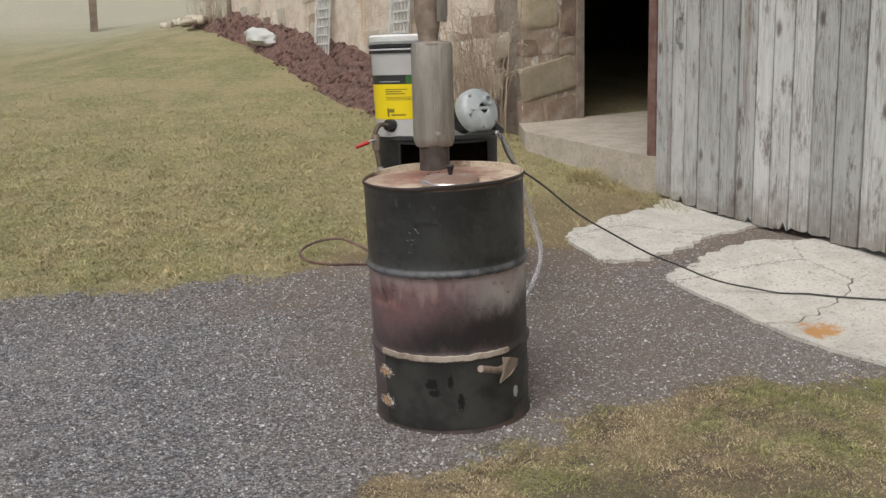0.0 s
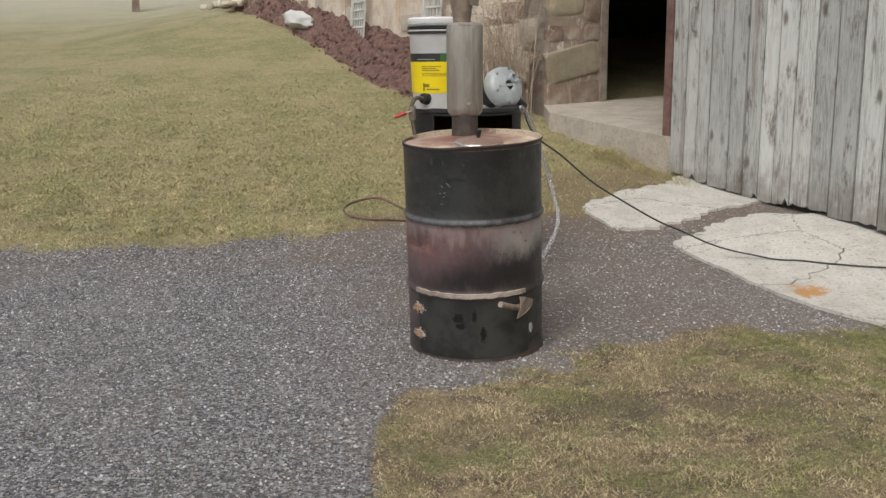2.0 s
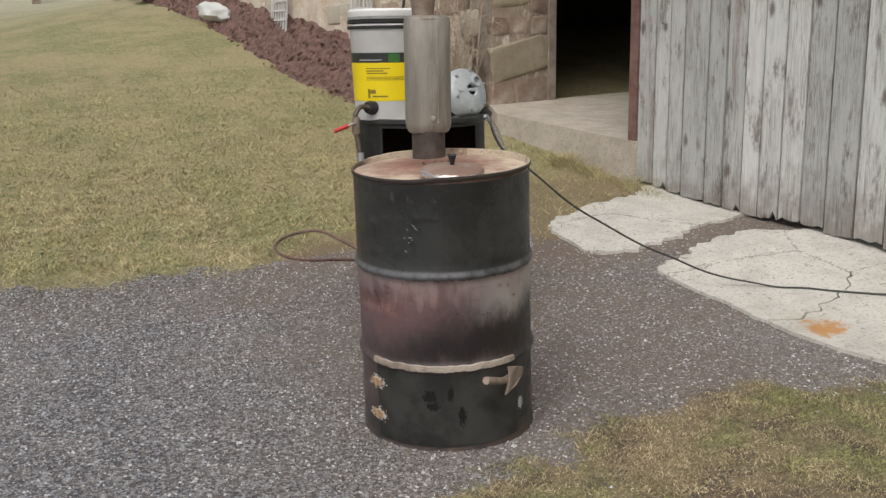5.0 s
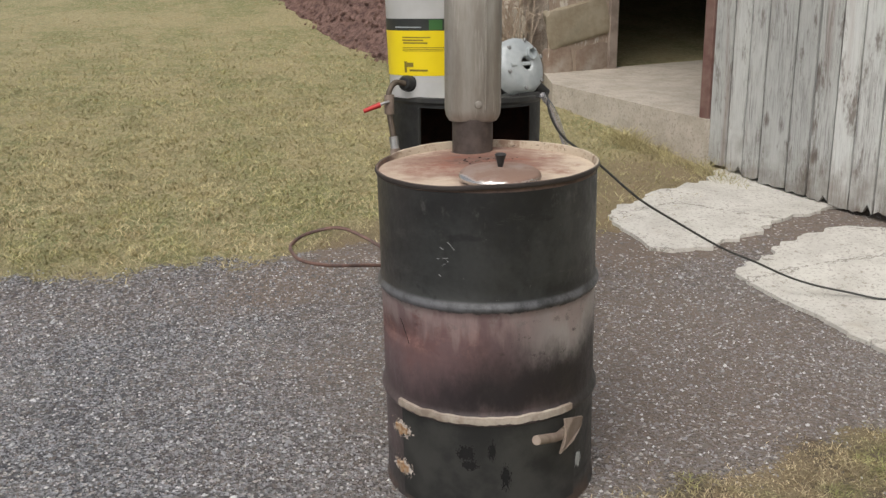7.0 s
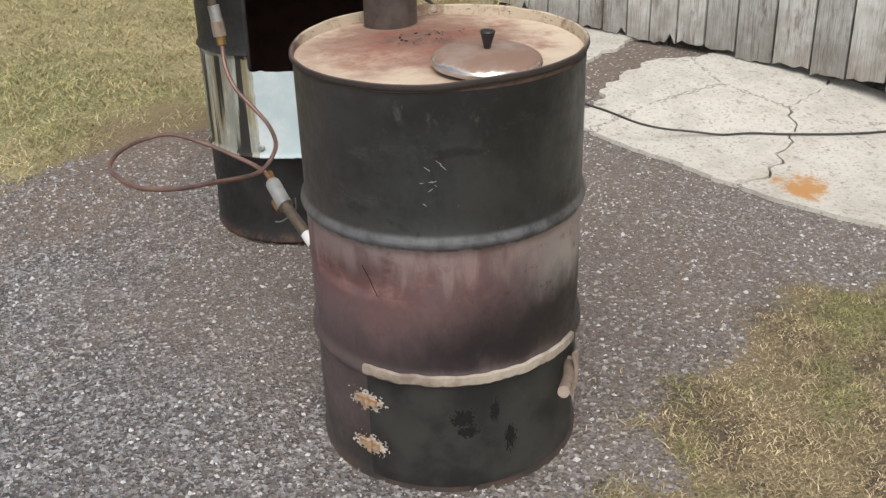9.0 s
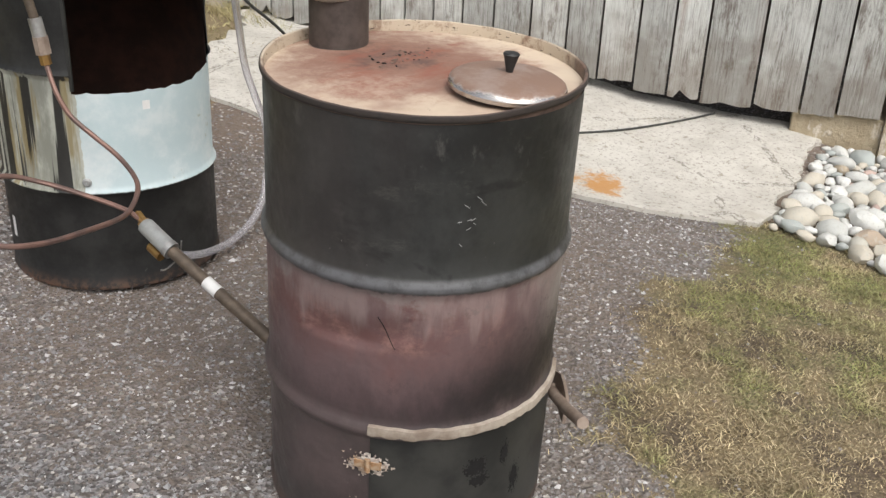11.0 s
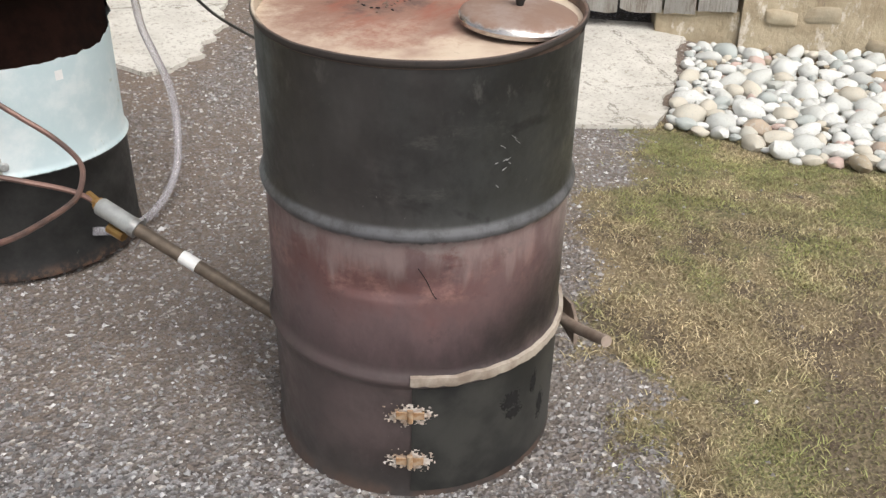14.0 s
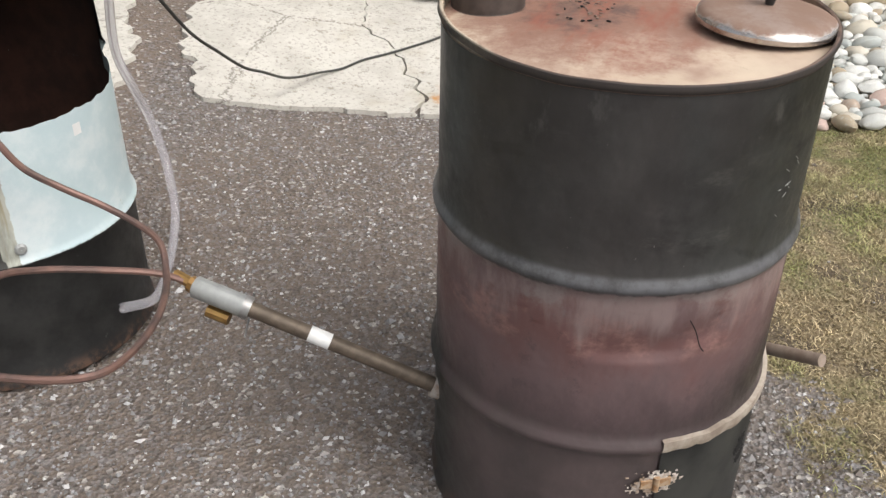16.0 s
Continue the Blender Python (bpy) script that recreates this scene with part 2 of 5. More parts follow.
def concrete_material(name, a, b, cracked=0.0):
    x = Mix(name, 0.9).world()
    x.base(a, b, x.span(x.noise(5, 6, 0.7), 0.38, 0.66))
    x.over(x.span(x.noise(60, 4, 0.7), 0.53, 0.64, 0, 0.65), (0.26, 0.235, 0.20))
    x.over(x.span(x.noise(22, 5, 0.75), 0.58, 0.66, 0, 0.8), (0.28, 0.25, 0.205))
    x.over(x.span(x.noise(1.6, 4, 0.7), 0.55, 0.72, 0, 0.55), (0.40, 0.355, 0.27))
    crack = x.cells(0.9, "Distance", "DISTANCE_TO_EDGE")
    wander = x.math("ADD", crack, x.span(x.noise(14, 5, 0.7), 0, 1, -0.035, 0.035))
    x.over(x.span(x.math("ABSOLUTE", wander), 0.006, 0.001, 0, cracked), (0.17, 0.15, 0.125))
    rust = x.t.nodes.new("ShaderNodeVectorMath")
    rust.operation = "DISTANCE"
    x.link(x.co, rust.inputs[0])
    rust.inputs[1].default_value = (1.78, 4.34, 0.0)
    spread = x.math("ADD", rust.outputs["Value"], x.span(x.noise(11, 4, 0.7), 0, 1, -0.13, 0.13))
    x.over(x.span(spread, 0.13, 0.05, 0, 0.9), (0.46, 0.22, 0.055))
    x.bump(x.noise(25, 6, 0.7), 0.006, 0.7)
    return x.done()


def burn_drum_material():
    """Black paint, burnt off in a mauve and sooty band between the hoops."""
    x = Mix("burnt_drum_paint", 0.5)
    z, side, front = x.axis(2), x.axis(0), x.axis(1)
    rag = x.noise(9, 6, 0.75, (1, 1, 0.5))
    wob = x.span(rag, 0, 1, -0.07, 0.07)
    zz = x.math("ADD", z, wob)
    fine = x.noise(45, 6, 0.7)
    x.base((0.011, 0.0116, 0.0115), (0.034, 0.0355, 0.034), x.span(x.noise(4, 8, 0.72, (1, 1, 0.8)), 0.36, 0.62))
    x.over(x.span(x.noise(7, 5, 0.65, (0.7, 0.7, 1.3), 0.6), 0.56, 0.64, 0, 0.8), (0.009, 0.0092, 0.0096))
    x.over(x.math("MULTIPLY", x.span(zz, 0.76, 0.83), x.span(x.noise(11, 5, 0.7), 0.35, 0.6, 0.2, 0.8)), (0.012, 0.012, 0.012))
    x.over(x.math("MULTIPLY", x.span(zz, 0.70, 0.80), x.span(x.noise(24, 6, 0.75, (1, 1, 0.5)), 0.55, 0.70, 0, 0.5)), (0.105, 0.102, 0.094))
    x.over(x.span(x.noise(13, 6, 0.8, (0.5, 0.5, 1.4)), 0.58, 0.72, 0, 0.45), (0.085, 0.084, 0.074))
    x.over(x.math("MULTIPLY", x.span(side, -0.15, -0.27), x.span(x.noise(5, 4, 0.6, (1, 1, 0.4)), 0.3, 0.7, 0.15, 0.65)), (0.072, 0.062, 0.058))
    x.over(x.span(x.noise(4.5, 5, 0.7), 0.60, 0.72, 0, 0.45), (0.075, 0.066, 0.062))
    x.over(x.span(x.noise(80, 3, 0.8, (1, 1, 0.5)), 0.70, 0.76, 0, 0.5), (0.26, 0.24, 0.22))
    soot = x.math("ADD", zz, x.math("MULTIPLY", x.math("ADD", side, x.math("MULTIPLY", front, -0.15)), -0.42))
    burnt = x.blend(x.span(soot, 0.33, 0.52), (0.020, 0.0165, 0.018), (0.142, 0.094, 0.096))
    burnt = x.blend(x.math("MULTIPLY", x.span(side, 0.0, 0.2), x.span(zz, 0.40, 0.51)), burnt, (0.33, 0.30, 0.285))
    rosy = x.math("MULTIPLY", x.span(x.math("ADD", side, wob), 0.02, -0.18), x.span(zz, 0.36, 0.47))
    burnt = x.blend(x.math("MULTIPLY", rosy, x.span(x.noise(5, 5, 0.65, (1, 1, 1.8)), 0.34, 0.64, 0.15, 0.8)), burnt, (0.14, 0.064, 0.058))
    hanging = x.math("MULTIPLY", x.span(x.math("ADD", z, x.span(x.noise(22, 4, 0.6, (1, 1, 0.12)), 0, 1, -0.09, 0.09)), 0.47, 0.53), x.span(x.noise(17, 5, 0.7, (1, 1, 0.3)), 0.36, 0.62, 0.1, 0.75))
    burnt = x.blend(hanging, burnt, (0.27, 0.205, 0.195))
    lip = x.math("MULTIPLY", x.math("MULTIPLY", x.span(z, 0.425, 0.45), x.span(zz, 0.53, 0.48)), rosy)
    burnt = x.blend(x.math("MULTIPLY", lip, x.span(x.noise(12, 6, 0.75, (0.8, 0.8, 1.1)), 0.46, 0.64, 0, 0.65)), burnt, (0.33, 0.185, 0.16))
    burnt = x.blend(x.math("MULTIPLY", lip, x.span(x.noise(8, 4, 0.6, (0.8, 0.8, 2.2)), 0.55, 0.66, 0, 0.7)), burnt, (0.10, 0.032, 0.028))
    burnt = x.blend(x.math("MULTIPLY", x.span(side, -0.12, 0.02, 0.35, 1.0), x.span(x.noise(26, 6, 0.78), 0.56, 0.66, 0, 0.75)), burnt, (0.035, 0.026, 0.027))
    burnt = x.blend(x.span(x.math("ADD", x.noise(13, 6, 0.75), x.span(z, 0.43, 0.57, -0.25, 0.06)), 0.52, 0.64, 0, 0.6), burnt, (0.24, 0.205, 0.195))
    x.over(x.math("MULTIPLY", x.span(x.math("ADD", z, x.span(fine, 0, 1, -0.008, 0.008)), 0.563, 0.555), x.span(zz, 0.25, 0.31)), burnt)
    lowleft = x.math("MULTIPLY", x.math("MULTIPLY", x.span(zz, 0.34, 0.26), x.span(zz, 0.04, 0.16, 0.35, 1.0)), x.span(x.math("ADD", front, side), 0.05, -0.1))
    x.over(x.math("MULTIPLY", lowleft, x.span(x.noise(6, 5, 0.65), 0.35, 0.65, 0.40, 0.95)), (0.108, 0.079, 0.078))
    # upper hoop: a grey highlight put into the colour, along with worn paint
    worn = x.span(x.math("ABSOLUTE", x.math("SUBTRACT", z, 0.573)), 0.016, 0.006)
    x.over(x.math("MULTIPLY", worn, x.span(x.noise(14, 6, 0.75), 0.34, 0.60, 0.15, 0.85)), (0.125, 0.126, 0.135))
    x.over(x.math("MULTIPLY", x.span(z, 0.05, 0.0), x.span(x.noise(12, 5), 0.4, 0.6, 0, 0.6)), (0.10, 0.062, 0.045))
    x.rough(x.noise(20, 5, 0.7), 0.28, 0.62)
    x.bump(x.noise(5, 4, 0.6), 0.014, 0.6).bump(fine, 0.001, 0.6)
    return x.done()


def drum_top_material():
    x = Mix("heat_bleached_rust", 0.8)
    x.base((0.52, 0.40, 0.31), (0.30, 0.185, 0.14), x.span(x.noise(4, 6, 0.65), 0.38, 0.64))
    edge = x.math("SQRT", x.math("ADD", x.math("POWER", x.axis(0), 2.0), x.math("POWER", x.axis(1), 2.0)))
    pale = x.math("MULTIPLY", x.span(x.math("ADD", edge, x.span(x.noise(6, 5, 0.7), 0, 1, -0.09, 0.09)), 0.13, 0.25), x.span(x.noise(3, 4, 0.6), 0.35, 0.6, 0.35, 0.95))
    x.over(pale, (0.62, 0.52, 0.40))
    d = x.t.nodes.new("ShaderNodeVectorMath")
    d.operation = "DISTANCE"
    x.link(x.co, d.inputs[0])
    d.inputs[1].default_value = (0.0, 0.085, 0.86)
    near = x.math("ADD", d.outputs["Value"], x.span(x.noise(9, 7, 0.78), 0, 1, -0.16, 0.16))
    x.over(x.span(near, 0.27, 0.10, 0, 0.88), (0.24, 0.125, 0.09))
    x.over(x.span(near, 0.11, 0.02, 0, 0.8), (0.10, 0.062, 0.052))
    x.over(x.math("MULTIPLY", x.span(near, 0.30, 0.12), x.span(x.noise(7, 5, 0.7, (0.5, 1.3, 1)), 0.46, 0.62, 0, 0.85)), (0.26, 0.095, 0.062))
    x.over(x.span(x.noise(30, 6, 0.8), 0.62, 0.72, 0, 0.45), (0.13, 0.072, 0.05))
    x.bump(x.noise(60, 6, 0.7), 0.0015, 0.7).bump(x.noise(20, 5), 0.003, 0.5)
    return x.done()


def rim_material():
    """Black outside, brown on the bead, cream where the far half has baked clean."""
    x = Mix("scorched_rim_steel", 0.7)
    n = x.noise(16, 6, 0.75)
    x.base((0.19, 0.125, 0.095), (0.075, 0.05, 0.042), x.span(n, 0.38, 0.64))
    far = x.span(x.math("ADD", x.math("ADD", x.math("MULTIPLY", x.axis(0), 0.6), x.axis(1)), x.span(x.noise(7, 5, 0.7), 0, 1, -0.06, 0.06)), -0.03, 0.06)
    cream = x.blend(x.span(n, 0.50, 0.66), (0.52, 0.44, 0.34), (0.28, 0.19, 0.135))
    cream = x.blend(x.span(x.noise(60, 3, 0.7, (1, 1, 3)), 0.62, 0.68, 0, 0.9), cream, (0.06, 0.04, 0.032))
    x.over(far, cream)
    out = x.math("SQRT", x.math("ADD", x.math("POWER", x.axis(0), 2.0), x.math("POWER", x.axis(1), 2.0)))
    x.over(x.math("MULTIPLY", x.span(out, 0.2828, 0.2850), x.span(n, 0.3, 0.7, 1.0, 0.7)), (0.024, 0.022, 0.021))
    x.bump(n, 0.002, 0.7)
    return x.done()


def second_drum_material():
    """Black above the upper hoop and below the lower one, pale paint between, with tar runs."""
    x = Mix("part_painted_drum", 0.45)
    z, side, front = x.axis(2), x.axis(0), x.axis(1)
    fine = x.noise(40, 5, 0.7)
    pale = x.blend(x.span(x.noise(7, 6, 0.7), 0.4, 0.66), (0.47, 0.575, 0.60), (0.60, 0.665, 0.675))
    pale = x.blend(x.span(x.noise(11, 6, 0.75), 0.62, 0.72, 0, 0.7), pale, (0.27, 0.28, 0.17))
    old = x.blend(x.span(x.noise(10, 6, 0.7, (1, 1, 0.3)), 0.4, 0.62), (0.23, 0.235, 0.20), (0.46, 0.47, 0.41))
    old = x.blend(x.span(x.noise(17, 4, 0.6, (1, 1, 0.10)), 0.56, 0.64, 0, 0.8), old, (0.22, 0.165, 0.06))
    old = x.blend(x.span(x.noise(24, 3, 0.6, (1, 1, 0.03)), 0.51, 0.55, 0, 0.97), old, (0.012, 0.011, 0.010))
    turn = x.math("ARCTAN2", front, side)
    left = x.math("LESS_THAN", x.math("ADD", turn, x.span(fine, 0, 1, -0.02, 0.02)), radians(-128))
    back = x.math("GREATER_THAN", turn, radians(60))
    mid = x.blend(x.math("MAXIMUM", left, back), pale, old)
    black = x.blend(x.span(x.noise(9, 6, 0.7), 0.4, 0.66), (0.008, 0.008, 0.008), (0.022, 0.022, 0.021))
    black = x.blend(x.span(x.noise(30, 5, 0.75), 0.68, 0.78, 0, 0.4), black, (0.16, 0.16, 0.15))
    zz = x.math("ADD", z, x.span(fine, 0, 1, -0.005, 0.005))
    x.c = x.blend(x.math("MULTIPLY", x.span(zz, 0.280, 0.288), x.span(zz, 0.602, 0.594)), black, mid)
    x.over(x.math("MULTIPLY", x.span(z, 0.04, 0.0), x.span(fine, 0.4, 0.6, 0, 0.7)), (0.13, 0.07, 0.045))
    x.rough(fine, 0.42, 0.72)
    x.bump(x.noise(5, 4), 0.006, 0.5)
    return x.done()


def lid_material():
    """Pan lid steel: bright at the turned edge, baked brown on top."""
    x = Mix("tarnished_lid_steel", 0.3, 0.85)
    n = x.noise(14, 6, 0.75)
    x.base((0.55, 0.53, 0.51), (0.36, 0.28, 0.23), x.span(n, 0.42, 0.64))
    high = x.span(x.math("ADD", x.axis(2), x.span(n, 0, 1, -0.008, 0.008)), 0.013, 0.019)
    x.over(x.math("MULTIPLY", high, x.span(x.noise(7, 6, 0.7), 0.3, 0.6, 0.75, 1.0)), (0.25, 0.16, 0.12))
    x.link(x.span(high, 0, 1, 0.85, 0.15), x.b.inputs["Metallic"])
    x.link(x.span(x.math("ADD", high, n), 0.4, 1.4, 0.22, 0.7), x.b.inputs["Roughness"])
    x.bump(x.noise(18, 5), 0.002, 0.6)
    return x.done()


def muffler_material():
    x = Mix("dull_aluminised_steel", 0.5, 0.45)
    n = x.noise(14, 6, 0.7, (1, 1, 0.15))
    x.base((0.33, 0.31, 0.275), (0.225, 0.20, 0.17), x.span(n, 0.38, 0.64))
    x.over(x.span(x.noise(9, 5, 0.7), 0.55, 0.70, 0, 0.5), (0.20, 0.16, 0.125))
    x.over(x.span(x.noise(40, 4, 0.7, (1, 1, 0.08)), 0.58, 0.68, 0, 0.5), (0.44, 0.42, 0.38))
    x.bump(x.noise(6, 4), 0.004, 0.5)
    return x.done()


def blade_material():
    x = Mix("dry_grass_blade", 0.8).world()
    r = x.island()
    x.base((0.18, 0.135, 0.072), (0.63, 0.53, 0.335), x.span(r, 0.0, 1.0))
    green = x.math("MAXIMUM", x.span(x.noise(2.1, 5, 0.7), 0.46, 0.60), x.math("MULTIPLY", x.span(x.axis(0), 1.0, 1.9), x.span(x.noise(3, 5, 0.7), 0.40, 0.56)))
    green = x.math("MAXIMUM", green, x.span(x.axis(1), 5.2, 7.5, 0, 0.55))
    x.over(x.math("MULTIPLY", green, x.span(r, 0.1, 0.8, 0.3, 0.9)), (0.24, 0.275, 0.085))
    x.over(x.span(r, 0.84, 0.95, 0, 0.85), (0.13, 0.09, 0.055))
    x.over(x.span(x.axis(1), 4.5, 5.2, 0, 0.45), (0.47, 0.405, 0.215))
    x.vary(x.noise(3.6, 6, 0.75), 0.36, 1.75).vary(x.noise(17, 4, 0.7), 0.5, 1.5)
    return x.done()


def pebble_material():
    x = Mix("gravel_pebble", 0.85)
    r = x.island()
    x.base((0.085, 0.087, 0.092), (0.34, 0.345, 0.355), x.span(r, 0.1, 0.95))
    x.over(x.math("MULTIPLY", x.span(x.axis(0), -1.0, 0.3, 0, 0.6), x.span(r, 0.0, 0.9, 1.0, 0.4)), (0.235, 0.195, 0.16))
    x.over(x.span(r, 0.86, 0.95, 0, 0.9), (0.62, 0.615, 0.61))
    x.over(x.span(x.math("FRACT", x.math("MULTIPLY", r, 17.0)), 0.6, 0.9, 0, 0.6), (0.17, 0.13, 0.105))
    return x.done()


def cobble_material(name, joined):
    x = Mix(name, 0.75)
    r = x.island() if joined else x.random()
    f = x.math("FRACT", x.math("MULTIPLY", r, 7.3))
    x.base((0.50, 0.51, 0.485), (0.70, 0.705, 0.68), f)
    x.over(x.span(r, 0.62, 0.64), (0.40, 0.43, 0.415))
    x.over(x.span(r, 0.76, 0.78), (0.54, 0.50, 0.42))
    x.over(x.span(r, 0.90, 0.91), (0.36, 0.30, 0.215))
    x.over(x.span(r, 0.965, 0.97), (0.50, 0.375, 0.33))
    x.over(x.span(x.noise(7, 4, 0.6), 0.5, 0.7, 0, 0.5), (0.50, 0.49, 0.44))
    x.over(x.span(x.noise(18, 5, 0.7), 0.52, 0.7, 0, 0.45), (0.30, 0.295, 0.27))
    x.bump(x.noise(60, 4), 0.0008, 0.6)
    return x.done()


def mulch_material():
    x = Mix("red_mulch", 0.95).world()
    n = x.noise(14, 7, 0.8)
    x.base((0.10, 0.054, 0.044), (0.29, 0.175, 0.145), x.span(n, 0.36, 0.62))
    x.over(x.span(x.noise(60, 4, 0.8), 0.62, 0.72, 0, 0.6), (0.30, 0.18, 0.15))
    x.bump(n, 0.05, 0.9).bump(x.noise(50, 5, 0.8), 0.02, 0.8)
    return x.done()


GROUND, PLANK, PLASTER = ground_material(), plank_material(), plaster_material()
MORTAR = plaster_material("brown_mortar", (0.36, 0.285, 0.22), (0.24, 0.18, 0.14), (0.21, 0.15, 0.11))
YELLOWPLASTER = plaster_material("yellowed_lime_plaster", (0.46, 0.39, 0.275), (0.36, 0.295, 0.20), (0.30, 0.24, 0.155))
TANSTONE = stone_material("tan_field_stone", (0.34, 0.28, 0.19), (0.44, 0.38, 0.28), (0.27, 0.245, 0.17))
DARKSTONE = stone_material("dark_field_stone", (0.15, 0.105, 0.082), (0.23, 0.165, 0.125), (0.33, 0.27, 0.21))
BROWNSTONE = stone_material("brown_field_stone", (0.25, 0.175, 0.13), (0.35, 0.28, 0.22), (0.50, 0.45, 0.39))
PALESTONE = stone_material("pale_field_stone", (0.50, 0.45, 0.37), (0.60, 0.55, 0.46), (0.42, 0.34, 0.26))
SLAB = concrete_material("pale_worn_concrete", (0.57, 0.55, 0.50), (0.47, 0.45, 0.405), 0.75)
KERB = concrete_material("grey_concrete", (0.50, 0.45, 0.38), (0.40, 0.355, 0.29))
BURNT, DRUMTOP, PARTDRUM = burn_drum_material(), drum_top_material(), second_drum_material()
BLADE, PEBBLE, MULCH = blade_material(), pebble_material(), mulch_material()
COBBLE, FARCOBBLE = cobble_material("river_cobble", False), cobble_material("far_river_cobble", True)
RUSTIN = simple("dark_rust_inside", (0.028, 0.012, 0.008), (0.055, 0.022, 0.014), 14, 0.9)
RIMSTEEL = simple("rusty_rim_steel", (0.20, 0.14, 0.11), (0.11, 0.075, 0.06), 18, 0.7)
RIMPALE = rim_material()
STRIP = simple("bare_pale_strip", (0.44, 0.385, 0.32), (0.24, 0.19, 0.15), 20, 0.75, 0, 0.002)
RUSTPIN = simple("orange_rusty_hinge", (0.30, 0.15, 0.06), (0.40, 0.30, 0.20), 60, 0.85, 0, 0.002)
DOORBLACK = simple("scuffed_black_paint", (0.015, 0.0155, 0.015), (0.042, 0.042, 0.038), 9, 0.55)
WELD = simple("rusty_weld", (0.50, 0.46, 0.42), (0.30, 0.22, 0.16), 40, 0.85, 0, 0.003)
HEATSTEEL = simple("brown_heat_steel", (0.21, 0.155, 0.12), (0.31, 0.25, 0.205), 22, 0.6, 0.2)
MUFFLER = muffler_material()
STUB = simple("brown_threaded_pipe", (0.062, 0.048, 0.043), (0.10, 0.08, 0.07), 30, 0.6, 0.3)
LIDSTEEL = lid_material()
BLACKPLASTIC = simple("black_plastic", (0.018, 0.018, 0.018), (0.03, 0.03, 0.03), 20, 0.5)
IRON = simple("brown_iron_pipe", (0.105, 0.082, 0.062), (0.155, 0.12, 0.09), 40, 0.55, 0.4)
GALV = simple("galvanised_fitting", (0.42, 0.43, 0.42), (0.33, 0.34, 0.33), 30, 0.5, 0.4)
BRASS = simple("brass_fitting", (0.42, 0.26, 0.09), (0.33, 0.19, 0.07), 30, 0.4, 0.8)
COPPER = simple("dull_copper", (0.23, 0.135, 0.11), (0.13, 0.088, 0.078), 15, 0.5, 0.45)
WHITE = simple("white_plastic", (0.78, 0.78, 0.77), (0.70, 0.70, 0.68), 6, 0.45, 0, 0)
YELLOW = simple("yellow_label", (0.85, 0.66, 0.008), (0.80, 0.60, 0.008), 5, 0.4, 0, 0)
INK = simple("black_label", (0.022, 0.025, 0.024), (0.03, 0.033, 0.03), 8, 0.45, 0, 0)
GREENINK = simple("green_label", (0.04, 0.13, 0.035), (0.05, 0.15, 0.04), 8, 0.45, 0, 0)
PRINT = simple("dark_print", (0.20, 0.15, 0.02), (0.26, 0.19, 0.02), 60, 0.5, 0, 0)
RED = simple("red_grip", (0.55, 0.035, 0.03), (0.45, 0.03, 0.025), 20, 0.45, 0, 0)
PAPER = simple("white_sticker", (0.75, 0.75, 0.74), (0.68, 0.68, 0.67), 30, 0.6, 0, 0)
CASTGREY = simple("grey_cast_housing", (0.47, 0.50, 0.50), (0.36, 0.39, 0.40), 18, 0.5, 0.15)
CORD = simple("dark_rubber_cord", (0.035, 0.035, 0.032), (0.055, 0.055, 0.05), 40, 0.6, 0, 0)
OXBLOOD = simple("faded_oxblood_paint", (0.13, 0.062, 0.052), (0.20, 0.125, 0.105), 7, 0.8)
FRAMEWOOD = simple("old_grey_brown_wood", (0.20, 0.155, 0.125), (0.29, 0.24, 0.20), 9, 0.85)
# wood of the barn inside: indoor shade is put into its dark colour
SHADEWOOD = simple("shade_dark_wood", (0.055, 0.045, 0.038), (0.085, 0.07, 0.06), 6, 0.9)
POSTWOOD = simple("fence_post_wood", (0.17, 0.13, 0.10), (0.24, 0.19, 0.15), 8, 0.9)
TWIG = simple("dry_twig", (0.50, 0.41, 0.32), (0.33, 0.25, 0.185), 9, 0.85, 0, 0)
ZINC = simple("worn_zinc", (0.42, 0.42, 0.41), (0.28, 0.27, 0.26), 30, 0.45, 0.7)
DEBRIS = simple("grey_white_sack", (0.62, 0.63, 0.62), (0.48, 0.49, 0.48), 6, 0.7)
DUSTY = simple("dusty_pale_steel", (0.46, 0.45, 0.42), (0.33, 0.32, 0.30), 9, 0.7)
SOOT = simple("dark_paint_scorch", (0.004, 0.004, 0.004), (0.008, 0.007, 0.007), 30, 0.9)


def tube_glass():
    m = bpy.data.materials.new("clear_vinyl_tube")
    m.use_nodes = True
    b = m.node_tree.nodes["Principled BSDF"]
    b.inputs["Base Color"].default_value = (0.80, 0.79, 0.83, 1)
    b.inputs["Roughness"].default_value = 0.22
    b.inputs["Transmission Weight"].default_value = 0.8
    b.inputs["IOR"].default_value = 1.25
    return m


VINYL = tube_glass()

# ---- building helpers ----


def thing(name, label, category, m=None, group="", kind=""):
    ob = new(name)
    ob.empty_display_size = 0.1
    if m is not None:
        ob.matrix_world = m
    return tagged(ob, label, category, group, kind)


def mesh_of(bm, name, material, soft=True):
    me = bpy.data.meshes.new(name)
    bm.normal_update()
    bm.to_mesh(me)
    bm.free()
    me.materials.append(material)
    if soft:
        me.shade_smooth()
        me.set_sharp_from_angle(angle=radians(38))
    return me


def part(name, bm, material, parent=None, label="", soft=False, m=None):
    ob = new(name, mesh_of(bm, name, material, soft))
    if parent is not None:
        ob.parent = parent
    if m is not None:
        ob.matrix_local = m
    return tagged(ob, label)


